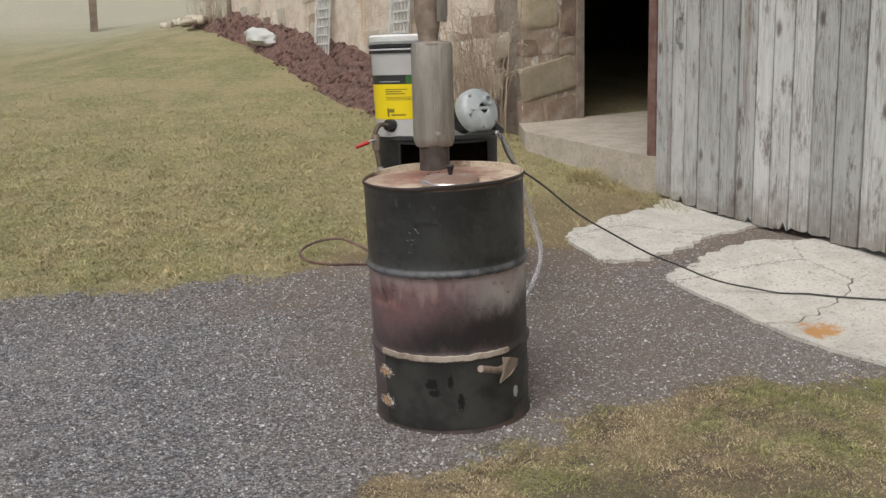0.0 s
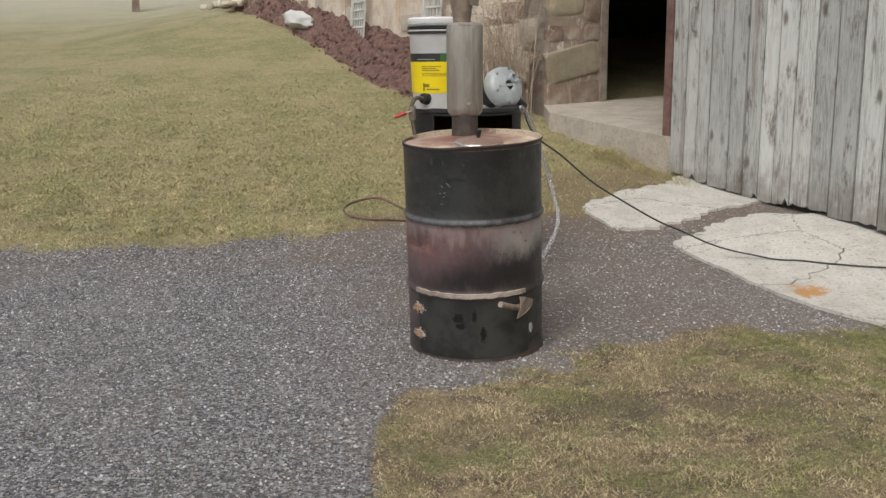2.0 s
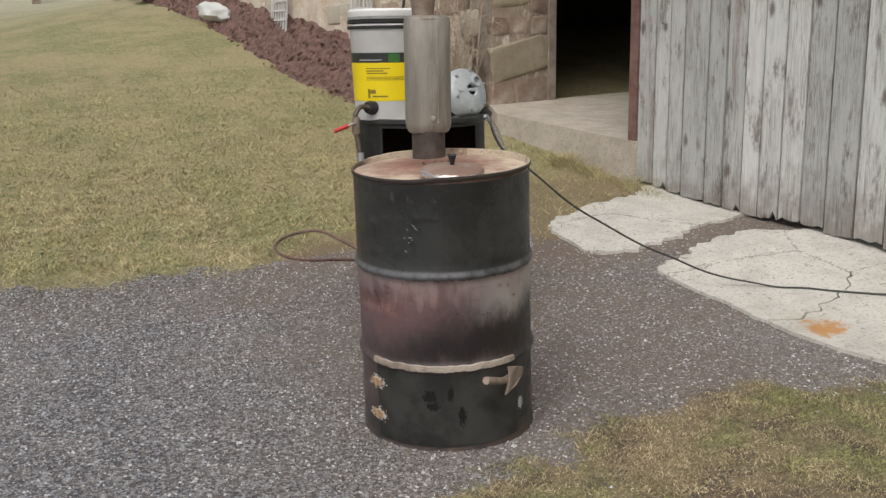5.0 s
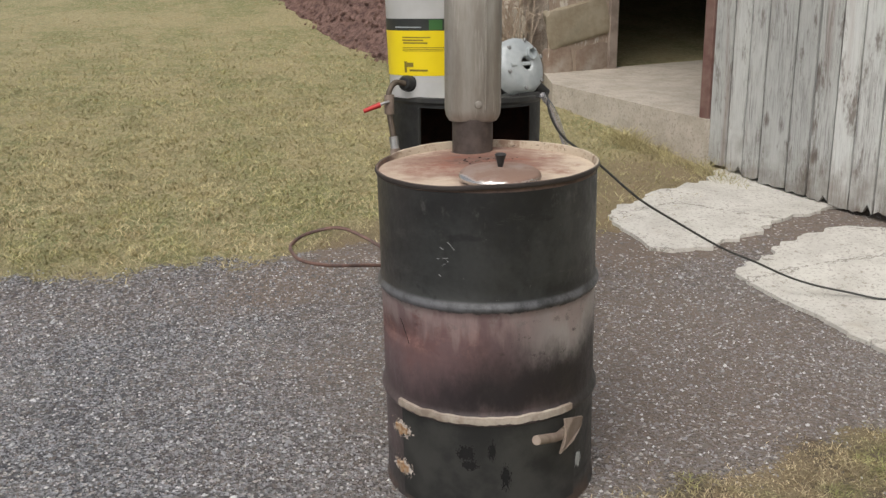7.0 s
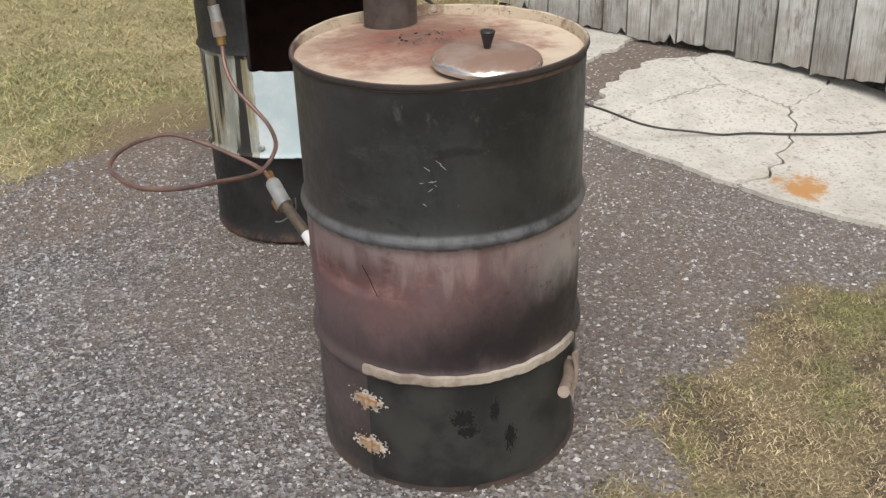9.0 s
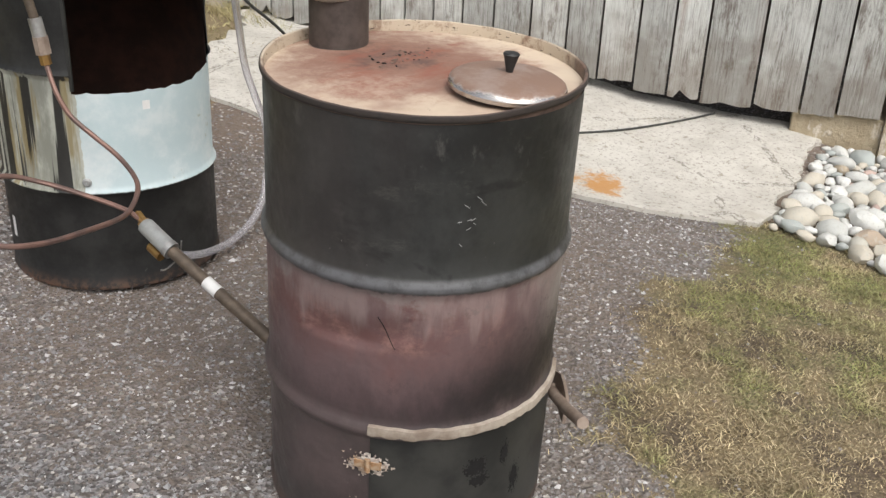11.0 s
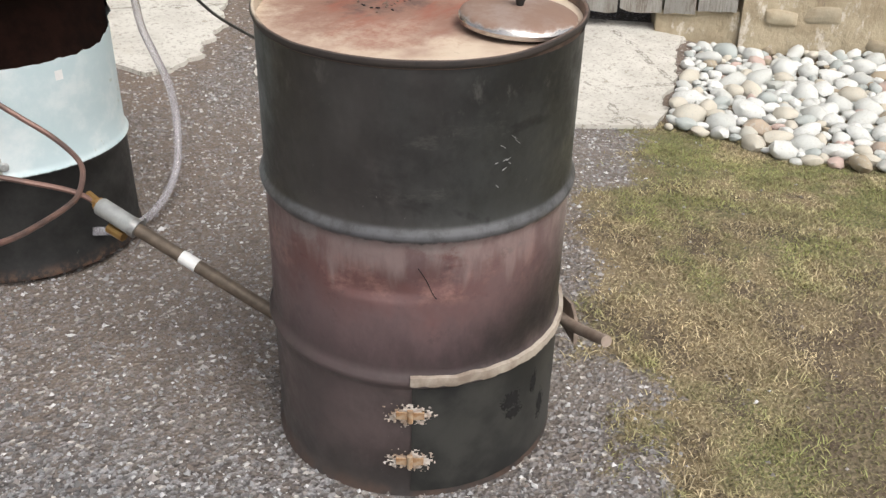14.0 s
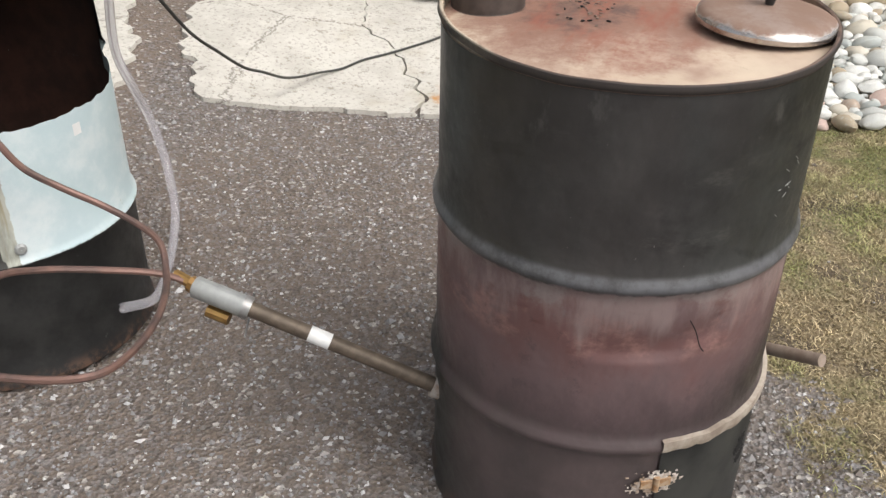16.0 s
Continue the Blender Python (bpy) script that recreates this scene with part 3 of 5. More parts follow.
def lathe(profile, segs=48, a0=0.0, a1=360.0, bm=None):
    """A turned shape from (radius, height) pairs, whole or from one angle to another."""
    bm = bm or bmesh.new()
    whole = abs(a1 - a0) >= 360
    n = segs if whole else segs + 1
    rings = []
    for r, z in profile:
        ring = []
        for i in range(n):
            a = radians(a0 + (a1 - a0) * i / segs)
            ring.append(bm.verts.new((r * math.cos(a), r * math.sin(a), z)))
        rings.append(ring)
    for p, q in zip(rings, rings[1:]):
        for i in range(segs):
            j = (i + 1) % n
            bm.faces.new((p[i], p[j], q[j], q[i]))
    return bm


def cap(bm, r, z, segs=48, up=True):
    ring = [bm.verts.new((r * math.cos(2 * math.pi * i / segs), r * math.sin(2 * math.pi * i / segs), z)) for i in range(segs)]
    bm.faces.new(ring if up else ring[::-1])
    return bm


def box(lo, hi, bevel=0.0, bm=None):
    bm = bm or bmesh.new()
    size = [b - a for a, b in zip(lo, hi)]
    mid = [(a + b) / 2 for a, b in zip(lo, hi)]
    made = bmesh.ops.create_cube(bm, size=1, matrix=Matrix.Translation(mid) @ Matrix.Diagonal((*size, 1)))
    if bevel:
        edges = {e for v in made["verts"] for e in v.link_edges}
        bmesh.ops.bevel(bm, geom=list(edges), offset=bevel, segments=2, affect="EDGES", profile=0.6)
    return bm


def glide(points, steps=8):
    """A smooth line through the points."""
    p = [Vector(q) for q in points]
    p = [2 * p[0] - p[1], *p, 2 * p[-1] - p[-2]]
    out = []
    for a, b, c, d in zip(p, p[1:], p[2:], p[3:]):
        for i in range(steps):
            t = i / steps
            out.append(0.5 * (2 * b + (c - a) * t + (2 * a - 5 * b + 4 * c - d) * t * t + (3 * b - a - 3 * c + d) * t ** 3))
    out.append(p[-2])
    return out


def tube(line, radius, segs=10, bm=None, taper=1.0, closed=True):
    bm = bm or bmesh.new()
    rings, side = [], None
    for i, p in enumerate(line):
        d = (line[min(i + 1, len(line) - 1)] - line[max(i - 1, 0)]).normalized()
        if side is None:
            side = d.orthogonal().normalized()
        side = (side - d * side.dot(d)).normalized()
        up = d.cross(side)
        r = radius * (1 + (taper - 1) * i / max(1, len(line) - 1))
        rings.append([bm.verts.new(p + (side * math.cos(k * 2 * math.pi / segs) + up * math.sin(k * 2 * math.pi / segs)) * r) for k in range(segs)])
    for p, q in zip(rings, rings[1:]):
        for k in range(segs):
            bm.faces.new((p[k], p[(k + 1) % segs], q[(k + 1) % segs], q[k]))
    if closed:
        bm.faces.new(rings[0][::-1])
        bm.faces.new(rings[-1])
    return bm


def rod(a, b, r, segs=14, bm=None, taper=1.0):
    return tube([Vector(a), Vector(b)], r, segs, bm, taper)


def prism(outline, z0, z1, bm=None):
    """An upright block on an outline; z0 and z1 may depend on the place."""
    bm = bm or bmesh.new()
    low = [bm.verts.new((x, y, z0(x, y) if callable(z0) else z0)) for x, y in outline]
    top = [bm.verts.new((x, y, z1(x, y) if callable(z1) else z1)) for x, y in outline]
    n = len(outline)
    for i in range(n):
        bm.faces.new((low[i], low[(i + 1) % n], top[(i + 1) % n], top[i]))
    bm.faces.new(top)
    bm.faces.new(low[::-1])
    bmesh.ops.recalc_face_normals(bm, faces=bm.faces)
    return bm


# ---- ground ----


def spread(fine_lo, fine_hi, step, lo, hi):
    v = list(np.arange(fine_lo, fine_hi + 1e-6, step))
    d, q = step, fine_hi
    while q < hi:
        d *= 1.14
        q += d
        v.append(q)
    d, q = step, fine_lo
    while q > lo:
        d *= 1.14
        q -= d
        v.insert(0, q)
    return v


def build_ground():
    xs, ys = spread(-3.2, 3.6, 0.045, -400, 400), spread(0.6, 6.6, 0.045, -300, 600)
    verts, masks, soil = [], [], []
    for y in ys:
        for x in xs:
            verts.append((x, y, ground_z(x, y) - (0.05 if on_slab(x, y) and on_slab(x - 0.06, y) and on_slab(x, y - 0.06) and on_slab(x + 0.06, y) and on_slab(x, y + 0.06) else 0.0)))
            masks.append(grassy(x, y))
            soil.append(bare(x, y) if abs(x) < 8 and abs(y) < 12 else 0.0)
    w = len(xs)
    faces = [(j * w + i, j * w + i + 1, (j + 1) * w + i + 1, (j + 1) * w + i) for j in range(len(ys) - 1) for i in range(w - 1)]
    me = bpy.data.meshes.new("ground")
    me.from_pydata(verts, [], faces)
    me.attributes.new("grass", "FLOAT", "POINT").data.foreach_set("value", masks)
    me.attributes.new("bare", "FLOAT", "POINT").data.foreach_set("value", soil)
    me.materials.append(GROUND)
    me.shade_smooth()
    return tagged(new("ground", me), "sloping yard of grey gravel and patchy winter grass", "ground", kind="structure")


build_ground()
rnd = np.random.default_rng(7)


def build_pebbles(name, count, region, size, label):
    """Loose gravel: many small uneven eight-sided stones in one mesh."""
    verts, faces = [], []
    made = 0
    while made < count:
        x, y = rnd.uniform(region[0], region[1]), rnd.uniform(region[2], region[3])
        if on_slab(x, y):
            continue
        g = grassy(x, y)
        if rnd.random() < 0.02 + 0.97 * g or (bare(x, y) > 0.4 and rnd.random() < 0.35):
            made += 0.02
            continue
        s = size * (0.5 + rnd.random() ** 2.5 * 1.5)
        z = ground_z(x, y) + s * 0.1
        a = rnd.uniform(0, math.pi)
        c, d = math.cos(a), math.sin(a)
        k = len(verts)
        for px, py, pz in ((1, 0, 0), (0, 1, 0), (-1, 0, 0), (0, -1, 0), (0, 0, 0.7), (0, 0, -0.7)):
            px, py, pz = (v + e for v, e in zip((px, py * 0.75, pz), rnd.uniform(-0.28, 0.28, 3)))
            verts.append((x + s * (px * c - py * d), y + s * (px * d + py * c), z + s * pz))
        for i in range(4):
            faces.append((k + i, k + (i + 1) % 4, k + 4))
            faces.append((k + (i + 1) % 4, k + i, k + 5))
        made += 1
    me = bpy.data.meshes.new(name)
    me.from_pydata(verts, [], faces)
    me.materials.append(PEBBLE)
    return tagged(new(name, me), label, "gravel", kind="stuff")


build_pebbles("gravel", 100000, (-2.4, 1.9, 2.0, 5.3), 0.0040, "loose grey crushed stone gravel on the drive")
build_pebbles("coarse_gravel", 7000, (-2.7, 2.1, 1.7, 5.5), 0.0064, "scattered larger pale stones in the gravel")


def build_grass(name, count, region, want, height, label, half=0.00115):
    """Short dry blades, leaning every way, as one mesh."""
    verts, faces = [], []
    made = tries = 0
    while made < count and tries < count * 6:
        tries += 1
        x, y = rnd.uniform(region[0], region[1]), rnd.uniform(region[2], region[3])
        if not want(x, y) or rnd.random() > grassy(x, y) ** 1.5 or rnd.random() < bare(x, y) * 0.9:
            continue
        tuft = 0.55 + 0.9 * max(0.0, noise.noise((x * 6, y * 6, 4)) + 0.35)
        h = height * tuft * rnd.uniform(0.5, 1.3)
        a, b = rnd.uniform(0, 2 * math.pi), rnd.uniform(0, 2 * math.pi)
        lean = h * rnd.uniform(0.7, 2.6)
        wx, wy = half * math.cos(a), half * math.sin(a)
        lx, ly = lean * math.cos(b), lean * math.sin(b)
        z = ground_z(x, y) - 0.002
        k = len(verts)
        verts += [(x - wx, y - wy, z), (x + wx, y + wy, z), (x + lx * 0.5 + wx, y + ly * 0.5 + wy, z + h * 0.75), (x + lx * 0.5 - wx, y + ly * 0.5 - wy, z + h * 0.75), (x + lx, y + ly, z + h)]
        faces += [(k, k + 1, k + 2, k + 3), (k + 3, k + 2, k + 4)]
        made += 1
    me = bpy.data.meshes.new(name)
    me.from_pydata(verts, [], faces)
    me.materials.append(BLADE)
    return tagged(new(name, me), label, "grass", kind="stuff")


build_grass("near_grass", 200000, (-0.55, 2.3, 0.9, 3.95), lambda x, y: x < along(BED_EDGE, y) + 0.05, 0.0105, "patchy short winter grass, half straw and half green")
build_grass("lawn_grass", 115000, (-5.0, 1.5, 4.9, 14.0), lambda x, y: rnd.random() < max(0.0, 1 - (y - 5.0) / 9.0) ** 1.8, 0.022, "dry yellow-green lawn grass behind the drive", 0.0022)
build_grass("verge_weeds", 2600, (0.9, 1.75, 5.9, 7.4), lambda x, y: 0.0 < 4.50 - (0.888 * x + 0.46 * y) < 0.16, 0.075, "straw-dry weeds along the foot of the concrete step")

# ---- barn ----
WALL = Vector((0.460, -0.888, 0))
INTO = Vector((0.888, 0.460, 0))
FOOT = Vector((1.62, 6.80, 0))
CORNER = Vector((0.93, 8.90, 0))
BOARDS = Matrix(((WALL.x, INTO.x, 0, FOOT.x), (WALL.y, INTO.y, 0, FOOT.y), (0, 0, 1, 0), (0, 0, 0, 1)))
DOORWALL = Matrix(((INTO.x, -WALL.x, 0, CORNER.x), (INTO.y, -WALL.y, 0, CORNER.y), (0, 0, 1, 0), (0, 0, 0, 1)))
LONGWALL = Matrix(((-WALL.x, INTO.x, 0, CORNER.x), (-WALL.y, INTO.y, 0, CORNER.y), (0, 0, 1, 0), (0, 0, 0, 1)))
BOTTOM = [(-1, 0.31), (0, 0.305), (0.75, 0.215), (1.3, 0.195), (1.85, 0.150), (2.65, 0.095), (3.05, 0.105), (9, 0.10)]


PLANKS = [0.0, 0.155, 0.287, 0.416, 0.615, 0.756, 0.902, 1.036, 1.187, 1.337, 1.496, 1.68, 1.86, 2.024, 2.198, 2.358, 2.511, 2.75, 2.956, 3.111, 3.30]


def build_board_wall():
    # added backing sheet, its colour dark to stand for shade in the gaps
    wall = part("wall_boards", box((0.0, 0.045, 0.33), (3.28, 0.075, 3.3)), SHADEWOOD, m=None)
    wall.matrix_world = BOARDS
    tagged(wall, "barn wall of upright weathered grey planks with ragged ends", "wall", kind="structure")
    rows = random.Random(5)
    for s, end in zip(PLANKS, PLANKS[1:]):
        w = end - s
        low = along(BOTTOM, s + w / 2) + rows.uniform(-0.012, 0.012)
        proud = rows.uniform(-0.006, 0.006)
        bm = bmesh.new()
        cols = 5
        front, rear = [], []
        for i in range(cols + 1):
            u = s + 0.0058 + (w - 0.0116) * i / cols
            rag = low + abs(rows.gauss(0, 0.008 if s < 2.8 else 0.003)) + (0.04 if rows.random() < 0.05 and s < 2.8 else 0)
            front.append((u, proud, rag))
            rear.append((u, proud + 0.024, rag + 0.004))
        fl, rl = [bm.verts.new(v) for v in front], [bm.verts.new(v) for v in rear]
        ft, rt = [bm.verts.new((v[0], v[1], 3.32)) for v in front], [bm.verts.new((v[0], v[1], 3.32)) for v in rear]
        for i in range(cols):
            bm.faces.new((fl[i], fl[i + 1], ft[i + 1], ft[i]))
            bm.faces.new((rl[i + 1], rl[i], rt[i], rt[i + 1]))
            bm.faces.new((rl[i], rl[i + 1], fl[i + 1], fl[i]))
        bm.faces.new((rl[0], fl[0], ft[0], rt[0]))
        bm.faces.new((fl[-1], rl[-1], rt[-1], ft[-1]))
        part("plank", bm, PLANK, wall)
    return wall


build_board_wall()
post = part("door_post", box((-0.075, -0.012, 0.565), (-0.004, 0.10, 3.3), 0.006), OXBLOOD)
post.matrix_world = BOARDS
tagged(post, "faded oxblood red door post at the end of the planks", "post", kind="structure")


def build_pull():
    ob = thing("door_handle", "worn zinc pull handle screwed to the grey planks", "handle", BOARDS @ pose(0.245, -0.008, 1.425))
    part("grip", tube(glide([(0, 0, 0.085), (0, -0.03, 0.08), (0, -0.042, 0.05), (0, -0.042, -0.05), (0, -0.03, -0.08), (0, 0, -0.085)], 6), 0.0075, 8), ZINC, ob, soft=True)
    for z in (0.1, -0.1):
        part("plate", box((-0.014, -0.003, z - 0.02), (0.014, 0.002, z + 0.02), 0.0015), ZINC, ob)


build_pull()

foundation = part("wall_foundation", box((2.93, 0.03, -0.25), (3.32, 0.3, 0.115), 0.01), YELLOWPLASTER)
foundation.matrix_world = BOARDS
tagged(foundation, "low plastered stone foundation under the planks", "wall", kind="structure")
def stone_block(w, h, d, seed, power=0.22):
    bm = bmesh.new()
    bmesh.ops.create_icosphere(bm, subdivisions=3 if w > 0.03 else 1, radius=1)
    for v in bm.verts:
        q = v.co.copy()
        k = 1 + 0.16 * noise.noise(q * 1.4 + Vector((seed * 3.1, 0, 0))) + 0.05 * noise.noise(q * 5 + Vector((0, seed * 2.7, 0)))
        v.co = Vector((math.copysign(abs(q.x) ** power, q.x) * w / 2, math.copysign(abs(q.y) ** power, q.y) * d / 2, math.copysign(abs(q.z) ** power, q.z) * h / 2)) * k
    return bm


rubble = part("wall_rubble", box((3.32, 0.0, -0.25), (6.6, 0.4, 3.3)), YELLOWPLASTER)
rubble.matrix_world = BOARDS
tagged(rubble, "rubble stone wall with crumbling yellowish plaster", "wall", kind="structure")


def build_rubble_stones():
    r, z = random.Random(3), -0.06
    while z < 0.75:
        u = 3.40 + r.uniform(0, 0.12) + (0.30 if z < 0.05 else 0.0)
        while u < 6.2:
            w, h = r.uniform(0.10, 0.22), r.uniform(0.07, 0.13)
            if r.random() < 0.5:
                part("stone", stone_block(w * 0.95, h, 0.07, u * 3 + z, 0.6), r.choice((TANSTONE, TANSTONE, PALESTONE)), rubble, soft=True, m=pose(u + w / 2, r.uniform(0.008, 0.028), z + h / 2 + r.uniform(-0.02, 0.02), 0, r.uniform(-18, 18), 0))
            u += w
        z += 0.135


build_rubble_stones()


def build_stone_walls():
    # the short wall with the doorway, and the long wall that runs back from the corner
    side = part("wall_doorway", box((0, 0, 0.3), (0.60, 0.45, 3.3)), MORTAR)
    side.matrix_world = DOORWALL
    tagged(side, "brown field stone wall with pale mortar beside the doorway", "wall", kind="structure")
    sizes, z, row = random.Random(11), 0.66, 0
    for h in (0.27, 0.34, 0.20, 0.42, 0.25, 0.36, 0.3, 0.2):
        x = -0.02
        for w in ((0.28, 0.36), (0.64,), (0.22, 0.20, 0.22), (0.44, 0.20))[row % 4]:
            kind = (DARKSTONE, BROWNSTONE, BROWNSTONE, TANSTONE)[int(sizes.random() * 4)]
            part("stone", stone_block(w * sizes.uniform(0.86, 1.0), h * sizes.uniform(0.82, 1.0), 0.085, sizes.random() * 9, sizes.uniform(0.26, 0.5)), kind, side, soft=True, m=pose(x + w / 2, 0.03 + sizes.uniform(-0.008, 0.008), z + h / 2 + sizes.uniform(-0.02, 0.02), 0, sizes.uniform(-14, 14), 0))
            x += w
        z += h
        row += 1
    right = part("wall_beyond_door", box((2.3, 0, 0.3), (4.6, 0.45, 3.3)), PLASTER)
    right.matrix_world = DOORWALL
    tagged(right, "stone wall beyond the doorway", "wall", kind="structure")
    over = part("wall_over_door", box((0.60, 0, 2.75), (2.3, 0.45, 3.3)), PLASTER)
    over.matrix_world = DOORWALL
    tagged(over, "stone wall above the doorway", "wall", kind="structure")
    long = part("wall_long", box((0.02, 0.0, 0.2), (8.4, 0.45, 4.2)), PLASTER)
    long.matrix_world = LONGWALL
    tagged(long, "long rubble barn wall with flaking pale plaster", "wall", kind="structure")
    end = part("wall_end", box((8.0, 0.46, 0.2), (8.4, 6.0, 4.2)), PLASTER)
    end.matrix_world = LONGWALL
    tagged(end, "end wall of the barn in old plaster", "wall", kind="structure")
    place = random.Random(21)
    for i in range(90):
        w = place.uniform(0.16, 0.5)
        h = place.uniform(0.12, 0.3)
        x = place.uniform(0.2, 8.1)
        part("stone", stone_block(w, h, 0.07, place.random() * 40), PALESTONE if place.random() < 0.8 else BROWNSTONE, long, soft=True, m=pose(x, place.uniform(0.018, 0.03), 0.6 + x * 0.1 + place.uniform(0, 2.0)))


build_stone_walls()
frame_left = part("door_jamb", box((0.60, -0.03, 0.69), (0.685, 0.14, 2.8), 0.006), FRAMEWOOD)
frame_left.matrix_world = DOORWALL
tagged(frame_left, "old grey-brown wooden door jamb", "jamb", kind="structure")
part("stop_board", box((0.687, 0.05, 0.70), (0.72, 0.12, 2.8), 0.004), FRAMEWOOD, frame_left)

# inside of the barn: added floor, unseen far walls and ceiling keep it dark
inner = part("wall_inner", box((0.45, 3.6, 0.3), (4.6, 3.7, 3.3)), SHADEWOOD)
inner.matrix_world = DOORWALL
tagged(inner, "added far wall to keep the barn inside dark", "wall", kind="structure")
inner_right = part("wall_closing", box((4.6, -8.0, 0.0), (4.75, 3.7, 3.3)), SHADEWOOD)
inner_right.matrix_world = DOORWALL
tagged(inner_right, "unseen rear barn wall added to keep it dark", "wall", kind="structure")
# floor colour carries the shade that lies beyond the threshold
inner_floor = part("barn_floor", box((0.05, 0.12, 0.45), (4.6, 3.6, 0.695)), SHADEWOOD)
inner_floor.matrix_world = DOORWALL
tagged(inner_floor, "barn floor behind the doorway, coloured dark for indoor shade", "floor", kind="structure")
# unseen cover, added to shade the landing and the inside
loft = part("ceiling", box((0.0, -8.0, 3.34), (4.7, 3.7, 3.45)), SHADEWOOD)
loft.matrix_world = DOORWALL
tagged(loft, "unseen board ceiling added to shade the barn", "ceiling", kind="structure")
for i, (u, h) in enumerate(((0.95, 0.42), (1.02, 0.30))):
    stick = part("leaning_board", box((-0.03, -0.012, 0), (0.03, 0.012, h), 0.003), FRAMEWOOD)
    stick.matrix_world = DOORWALL @ pose(u, 0.75, 0.695, 4, 3, 8 * i)
    tagged(stick, "short pale board standing inside the doorway", "board")


def step_top(x, y):
    return 0.57 + 0.062 * max(0.0, y - 6.8)


kerb = part("concrete_step", prism([(1.60, 6.78), (0.885, 8.32), (0.90, 8.93), (4.6, 10.85), (4.75, 8.4)], -0.1, step_top), KERB)
tagged(kerb, "raised concrete landing with a square front edge", "step", kind="structure")


# concrete slabs before the planks
def slab(name, outline, label, lift=0.017):
    ragged = []
    for (ax, ay), (bx, by) in zip(outline, outline[1:] + outline[:1]):
        n = max(1, int(math.hypot(bx - ax, by - ay) / 0.025))
        for i in range(n):
            t = i / n
            x, y = ax + (bx - ax) * t, ay + (by - ay) * t
            w = 0.045 * noise.noise((x * 5, y * 5, 8)) + 0.03 * noise.noise((x * 17, y * 17, 2))
            ragged.append((x + w, y - w))
    bm = prism(ragged, lambda x, y: ground_z(x, y) - 0.08, lambda x, y: ground_z(x, y) + lift)
    bmesh.ops.triangulate(bm, faces=[f for f in bm.faces if len(f.verts) > 4])
    for i in range(3):
        upper = [e for e in bm.edges if e.calc_length() > 0.22 and all(v.co.z > ground_z(v.co.x, v.co.y) - 0.03 for v in e.verts)]
        bmesh.ops.subdivide_edges(bm, edges=upper, cuts=1)
        bmesh.ops.triangulate(bm, faces=[f for f in bm.faces if len(f.verts) > 4])
        for v in bm.verts:
            g = ground_z(v.co.x, v.co.y)
            if v.co.z > g - 0.04:
                v.co.z = g + lift
    ob = part(name, bm, SLAB)
    return tagged(ob, label, "slab", kind="structure")


slab("slab_upper", SLABS[0], "broken pale concrete slab with a ragged edge")
slab("slab_middle", SLABS[1], "pale worn concrete slab by the barn wall")
slab("slab_lower", SLABS[2], "pale concrete slab with an orange rust stain")

# ---- river stones along the foundation ----
cobbles = []
for k in range(9):
    bm = bmesh.new()
    bmesh.ops.create_icosphere(bm, subdivisions=2, radius=0.5)
    for v in bm.verts:
        v.co *= 1 + 0.22 * noise.noise(v.co * 2.2 + Vector((k * 7.0, 0, 0)))
        v.co = Vector((v.co.x, v.co.y * (0.60 + 0.035 * k), v.co.z * (0.46 + 0.03 * k))) * (1 + 0.10 * noise.noise(v.co * 5 + Vector((0, k * 3.0, 0))))
    cobbles.append(mesh_of(bm, "cobble", COBBLE))
bed, rows = [], random.Random(9)
for span, goes in (((0.13, 0.155), 60), ((0.10, 0.13), 260), ((0.07, 0.10), 1500), ((0.05, 0.07), 7000), ((0.035, 0.05), 7000)):
    for i in range(goes):
        y = rows.uniform(2.3, 4.12)
        x = rows.uniform(along(BED_EDGE, y) - 0.03, 3.75)
        wall = 4.567 - (0.888 * x + 0.46 * y)
        if wall < 0.02 or (y > 3.72 and 0.3 * (x - 2.02) + 3.75 - 0.02 < y):
            continue
        size = rows.uniform(*span)
        if any((x - a) ** 2 + (y - b) ** 2 < (0.35 * (size + c)) ** 2 for a, b, c in bed):
            continue
        bed.append((x, y, size))
bed.sort(key=lambda b: (b[0] - 1.9) ** 2 + (b[1] - 3.4) ** 2)
rock_bed = thing("rock_bed", "bed of rounded pale river stones along the barn", "stones", kind="structure")
rest = bmesh.new()
for i, (x, y, size) in enumerate(bed):
    m = pose(x, y, ground_z(x, y) + size * 0.12 + rows.uniform(0, 0.018), rows.uniform(-24, 24), rows.uniform(-24, 24), rows.uniform(0, 360)) @ Matrix.Diagonal((size, size, size, 1))
    if i < 300:
        ob = new("cobble", cobbles[i % 9])
        ob.parent = rock_bed
        ob.matrix_world = m
    else:
        k = len(rest.verts)
        rest.from_mesh(cobbles[i % 9])
        rest.verts.ensure_lookup_table()
        for v in rest.verts[k:]:
            v.co = m @ v.co
if len(rest.verts):
    far = part("far_cobbles", rest, FARCOBBLE, rock_bed, soft=True)
    tagged(far, kind="stuff")


# ---- mulch bank along the long wall ----
BANK = [(0.0, 0.55), (1.3, 0.82), (2.8, 0.74), (4.0, 0.60), (5.15, 0.47), (7.0, 0.42), (9.8, 0.5)]


